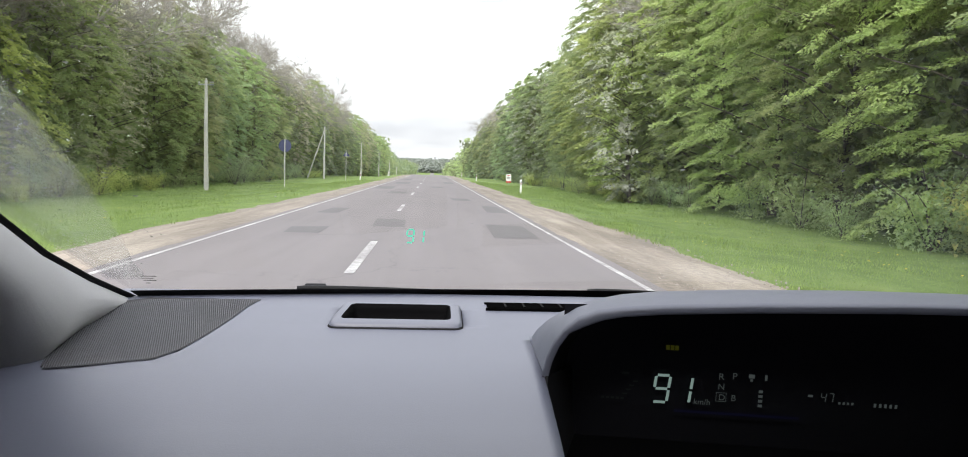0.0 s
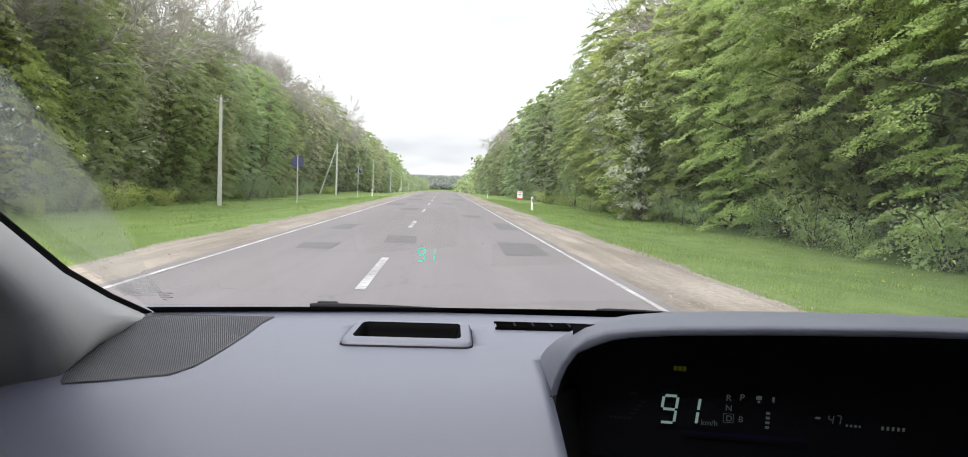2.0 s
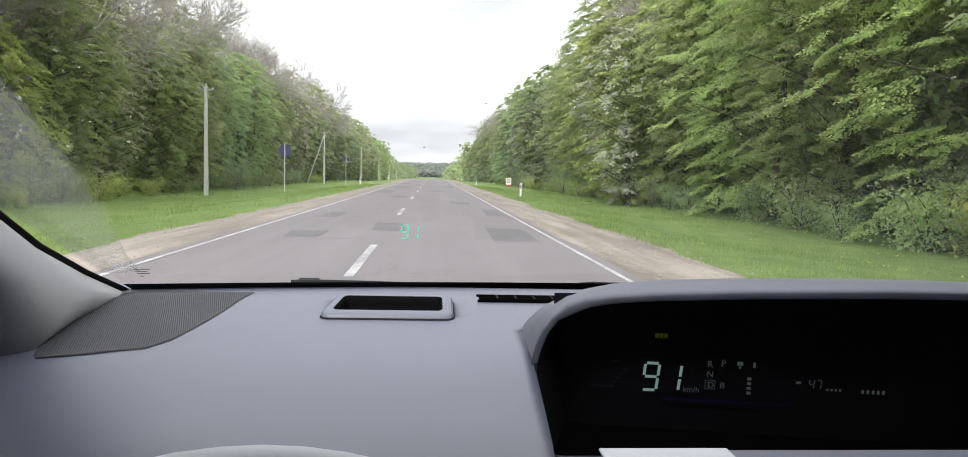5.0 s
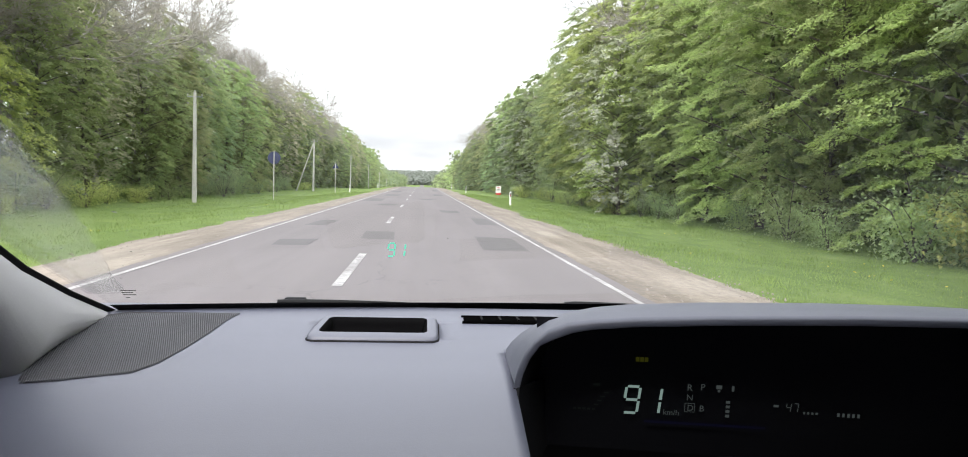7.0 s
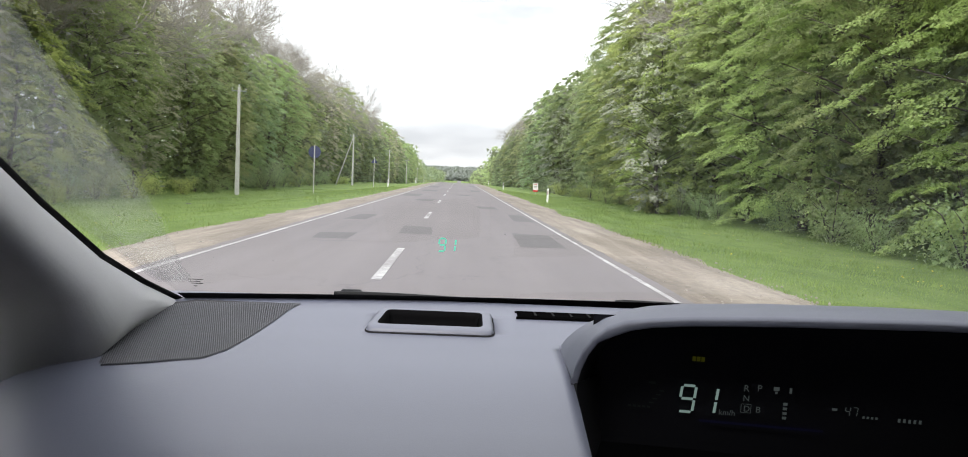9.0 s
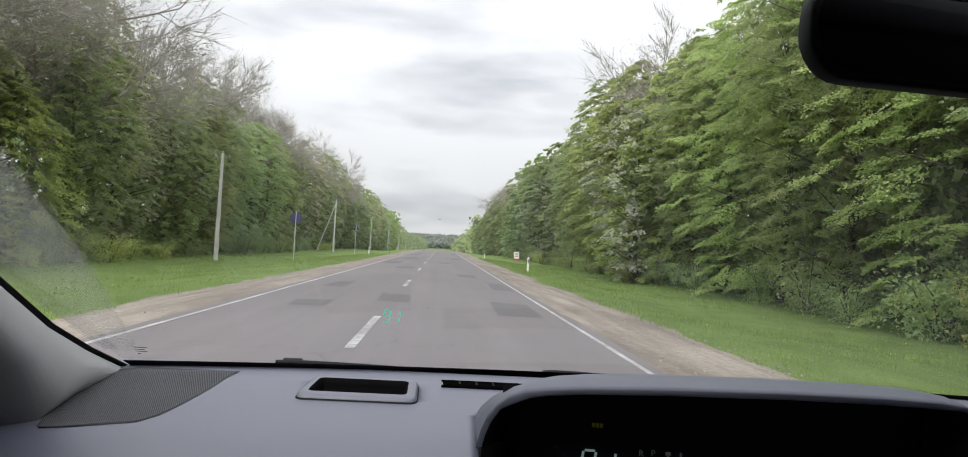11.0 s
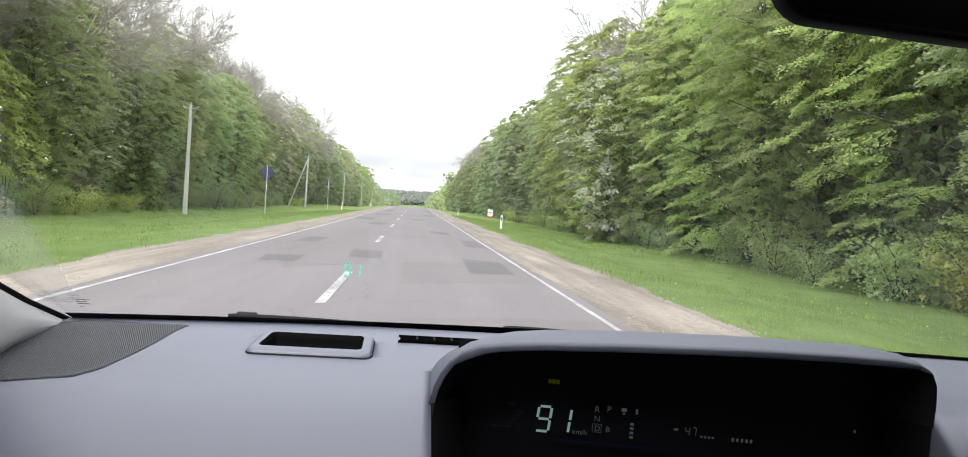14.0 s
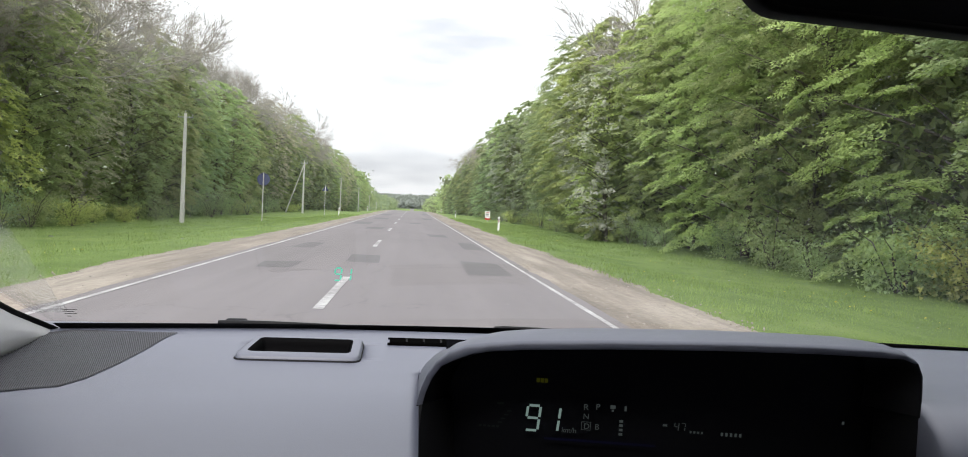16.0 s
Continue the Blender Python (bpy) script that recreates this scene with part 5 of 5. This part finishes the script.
edge_border(-1)
edge_border(1)
for k, wide in enumerate((.112, .100)):
    dust = screen_band("dust_film", lambda t: (-1.03, .02 + t * .92), lambda t: (-.975 + wide * math.sin(min(t / .4, 1.0) * math.pi / 2) + .006 * noise.noise((t * 30, k, 0)), .02 + t * .92), 60, DUST, "pale film of dried dust", -1.0 - .3 * k)
    dust.visible_shadow = False
rr = random.Random(21)
bm = bmesh.new()
for _ in range(70):
    q, d = rr.uniform(-.95, .75), rr.uniform(.05, .62)
    if q > -.72 and rr.random() < .5:
        continue
    c, r = Vector(screen(q, d)) + Vector((0, .002, .003)), rr.uniform(.0008, .0022)
    st = rr.uniform(.6, 1.8)
    bm.faces.new([bm.verts.new(c + Vector((r * math.cos(a) * st, -r * math.sin(a) * .85, r * math.sin(a) * .5))) for a in [k * math.pi / 3.5 for k in range(7)]])
for _ in range(120):
    q, d = rr.uniform(-.99, -.83) - .05 * (rr.random() < .3), rr.uniform(.06, .62)
    c, r = Vector(screen(q, d)) + Vector((0, .002, .003)), rr.uniform(.0004, .0013)
    st = rr.uniform(.5, 3.0)
    bm.faces.new([bm.verts.new(c + Vector((r * math.cos(a) * st, -r * math.sin(a) * .85, r * math.sin(a) * .5))) for a in [k * math.pi / 3.5 for k in range(7)]])
for q, d in ((.116, .54), (.148, .616)):
    c = Vector(screen(q, d)) + Vector((0, .002, .003))
    for k in range(5):
        p = c + Vector((.0030 * (k - 2), -.0021 * (k - 2), .0013 * (k - 2)))
        r = .0008 + .0004 * (k % 2)
        bm.faces.new([bm.verts.new(p + Vector((r * 1.6 * math.cos(a), -r * math.sin(a) * .85, r * math.sin(a) * .5))) for a in [j * math.pi / 3 for j in range(6)]])
specks = cabin_bm("dried_specks", bm, SPECK, windscreen, "pale dried specks")
tagged(specks, kind="stuff")
bm = bmesh.new()
for k, (x, z, w) in enumerate(((0, 0, .022), (.002, -.003, .016), (.004, -.006, .018), (.008, -.010, .006))):
    c = Vector(screen(-.955, .05)) + Vector((x, -z * .0, z))
    bm.faces.new([bm.verts.new(c + Vector(p)) for p in ((0, 0, 0), (w, .006 * w, 0), (w, .006 * w, .0009), (0, 0, .0009))])
cabin_bm("maker_mark", bm, BLACK, windscreen, "small unreadable printed mark")


def head_up(u, w):
    """The projected figures stand as an image a little beyond the glass."""
    return (-.0465 + u, 1.3736, 1.1465 + w)


projected = thing("head_up_display", "green projected speed figures hovering beyond the windscreen glass", "head-up display")
seven("91", head_up, .0275, HUD_GREEN, projected, "speed_figure", thick=.13)


def pillar(sign):
    """A windscreen pillar: trim that turns from the glass edge towards the cabin, then out to the side window."""
    p = thing("front_pillar", "pale grey windscreen pillar trim rising from the dashboard", "pillar", "windscreen pillars", "structure")
    edge = EDGE_LINE
    ridge = [(-.441, .905, 1.080), (-.433, .80, 1.080), (-.408, .70, 1.082), (-.415, .665, 1.125), (-.432, .60, 1.190), (-.448, .52, 1.258), (-.455, .43, 1.318), (-.45, .26, 1.405), (-.43, .02, 1.51)]
    rows = []
    for e, r in zip(edge, ridge):
        e, r = Vector(e), Vector(r)
        o = Vector((-.60, r.y + .055, r.z - .052 if r.z > 1.1 else .96))
        fold = Vector((.0, -.022, .020 if r.z > 1.1 else 0))
        if r.z > 1.1:
            r = r.lerp(e, .30).lerp(Vector((-.039, -.121, 1.288)), .05)
        skin = [e.lerp(r, t) + Vector((.006, .0, .012)) * math.sin(math.pi * t) for t in (0, .2, .4, .6)]
        a = e.lerp(r, .74) + Vector((.006, .0, .012)) * math.sin(math.pi * .74)
        b = r.lerp(o, .20) + fold * math.sin(math.pi * .20)
        skin += [a * (1 - t) ** 2 + r * 2 * t * (1 - t) + b * t * t for t in (0, .15, .3, .45, .6, .75, .9, 1)]
        skin += [r.lerp(o, t) + fold * math.sin(math.pi * t) for t in (.3, .45, .7, 1)]
        rows.append([(x if sign < 0 else 2 * CAR_MID - x, y, z) for x, y, z in skin])
    v, f = loft(rows)
    skin = cabin_part("trim", v, f, TRIM, p, "pale grey moulded trim")
    return p


pillar(-1)
pillar(1)

mirror = thing("rear_view_mirror", "black rear-view mirror with rounded corners under the roof", "mirror")
def mirror_ring(grow, y, r=.034):
    pts = []
    x0, x1, z0, z1 = .345 - grow, .655 + grow, 1.4735 - grow, 1.556 + grow
    for cx, cz, a0 in ((x1 - r, z1 - r, 0), (x0 + r, z1 - r, 90), (x0 + r, z0 + r, 180), (x1 - r, z0 + r, 270)):
        for k in range(7):
            a = radians(a0 + 15 * k)
            x = cx + r * math.cos(a)
            pts.append((x, y + .10 * (x - .5), cz + r * math.sin(a)))
    return pts


v, f = loft([mirror_ring(-.006, .2985), mirror_ring(-.001, .2975), mirror_ring(0, .301), mirror_ring(0, .315), mirror_ring(-.008, .332), mirror_ring(-.02, .340)], closed=True, caps=True)
f = f[:-2] + [f[-1]]
cabin_part("housing", v, f, BLACK, mirror)
v, f = loft([mirror_ring(-.006, .2983), mirror_ring(-.012, .2983)], closed=True)
f.append(tuple(range(28, 56)))
cabin_part("mirror_glass", v, f, LENS, mirror, "dark glossy mirror glass", smooth=False)
bm = bmesh.new()
rod(bm, (.5, .33, 1.53), (.5, .31, 1.60), .012, .016, 10)
cabin_bm("stalk", bm, BLACK, mirror)


def wiper(x0, x1, dip):
    w = thing("windscreen_wiper", "black wiper blade parked along the windscreen's foot", "wiper", "windscreen wipers")
    n, arm = 14, Skin()
    pts = [(x0 + (x1 - x0) * k / n, 1.112 - .05 * ((x0 + (x1 - x0) * k / n - CAR_MID) / .86) ** 2, 1.096 + .002 * math.sin(math.pi * k / n) - dip * k / n) for k in range(n + 1)]
    arm.tube(pts, [.004] + [.0055] * (n - 1) + [.003], 6)
    cabin_part("blade", arm.verts, arm.faces, RUBBER, w)
    bm = bmesh.new()
    mx, mz = x0 + (x1 - x0) * .08, 1.096
    box(bm, mx - .018, mx + .018, 1.104, 1.120, mz - .005, mz + .003, .003)
    cabin_bm("clip", bm, BLACK, w)
    return w


wiper(-.216, .10, .010)
wiper(.285, .49, .008)

# ---- the car round the cabin ----
car = thing("car_body", "grey car body that closes the cabin and stands on the road", "car body", kind="structure")
v, f = loft([[(-.56, 1.07, 1.075), (CAR_MID, 1.09, 1.085), (1.42, 1.07, 1.075)], [(-.56, 1.22, 1.05), (CAR_MID, 1.26, 1.06), (1.42, 1.22, 1.05)]])
cabin_part("cowl", v, f, RUBBER, car)
STATIONS = [(-2.80, .80, .60, .80), (-2.62, .93, .30, .96), (-2.1, 1.00, .22, 1.01), (-1.3, 1.045, .20, 1.02), (-.3, 1.05, .20, 1.01), (.6, 1.05, .20, .995), (1.15, 1.045, .20, .985), (1.6, 1.02, .22, .93), (2.0, .96, .24, .83), (2.25, .84, .28, .70), (2.36, .66, .34, .58)]
for sign in (-1, 1):
    rows = [[(CAR_MID + sign * w * k, y, z0 + (z1 - z0) * t) for k, t in ((1.0, 0), (1.04, .2), (1.05, .5), (1.04, .8), (1.015, 1))] for y, w, z0, z1 in STATIONS]
    v, f = loft(rows)
    cabin_part("body_side", v, f, CAR_PAINT, car)
rows = [[(CAR_MID + w * .95 * k, y + .04 * (1 - k * k), z1 + .035 * (1 - k * k)) for k in (-1, -.7, -.35, 0, .35, .7, 1)] for y, w, z0, z1 in STATIONS[6:]]
v, f = loft(rows)
cabin_part("bonnet", v, f, CAR_PAINT, car)
y, w, z0, z1 = STATIONS[-1]
v, f = loft([[(CAR_MID + w * .95 * k, y + .04 * (1 - k * k), z) for k in (-1, -.5, 0, .5, 1)] for z in (z0, z1 + .03)])
cabin_part("front_bumper", v, f, CAR_PAINT, car)


def side_panel(sign):
    def mx(x):
        return x if sign < 0 else 2 * CAR_MID - x

    v, f = loft([[(mx(-.62), y, z) for y in (-2.6, -1.2, .0, .5, .75, 1.0)] for z in (.1, 1.0)])
    cabin_part("door_panel", v, f, DOOR, car, smooth=False)
    bm = bmesh.new()
    lo, hi = sorted((mx(-.66), mx(-.585)))
    box(bm, lo, hi, -2.6, .74, .985, 1.022, .01)
    cabin_bm("window_ledge", bm, TRIM if sign < 0 else BLACK, car)
    line = [(.20, 1.42), (.36, 1.335), (.50, 1.246), (.60, 1.176), (.655, 1.139), (.695, 1.114), (.718, 1.092), (.730, 1.066), (.732, 1.045), (.728, 1.032), (.715, 1.026), (.69, 1.026), (.60, 1.029), (.30, 1.03)]
    seal = Skin()
    seal.tube([(mx(-.606), y, z) for y, z in line], [.0085] * len(line), 8)
    cabin_part("window_seal", seal.verts, seal.faces, RUBBER, car)
    rows = [[(mx(-.607), y, z), (mx(-.602), y + .03, z + .045)] for y, z in line[:6]] + [[(mx(-.607), y, z), (mx(-.602), y + .06, z + .02)] for y, z in line[6:9]] + [[(mx(-.607), y, z), (mx(-.602), y + .06, z - .05)] for y, z in line[9:11]]
    v, f = loft(rows)
    cabin_part("window_surround", v, f, CHARCOAL, car)
    # Unseen wall added across the side windows to keep daylight out of the cabin.
    bm = bmesh.new()
    lo, hi = sorted((mx(-.64), mx(-.59)))
    box(bm, lo, hi, -2.6, .50 if sign < 0 else .55, 1.0, 1.6)
    cabin_bm("side_light_block", bm, DOOR, car)


side_panel(-1)
side_panel(1)
# The unseen front edge is drawn forward to block sky light from the dash.
v, f = loft([[(x, y, z - .08 * ((x - CAR_MID) / 1.0) ** 2) for x in [CAR_MID - 1.06 + .265 * k for k in range(9)]] for y, z in ((.27, 1.535), (.13, 1.60), (-.3, 1.70), (-1.2, 1.70), (-2.0, 1.60), (-2.5, 1.40), (-2.75, 1.0))])
cabin_part("roof_lining", v, f, LINING, car)
v = [(x, y, z + .02) for x, y, z in v]
cabin_part("roof_skin", v, f, CAR_PAINT, car)
bm = bmesh.new()
box(bm, -.50, 1.36, -2.76, -2.70, .3, 1.02)
cabin_bm("tailgate", bm, CAR_PAINT, car)
bm = bmesh.new()
box(bm, -.64, 1.50, -2.6, 2.2, .06, .10)
cabin_bm("floor_pan", bm, BLACK, car)
for wx in (-.60, 1.46):
    for wy in (1.55, -1.7):
        p = CABIN @ Vector((wx, wy, 0))
        bm = bmesh.new()
        rod(bm, (p.x - .10, p.y, .315), (p.x + .10, p.y, .315), .31, .31, 28)
        w = part("wheel", bm, RUBBER, car, "black tyre")
        bm = bmesh.new()
        rod(bm, (p.x - .105, p.y, .315), (p.x + .105, p.y, .315), .20, .20, 20)
        part("rim", bm, STEEL, w, "steel rim")
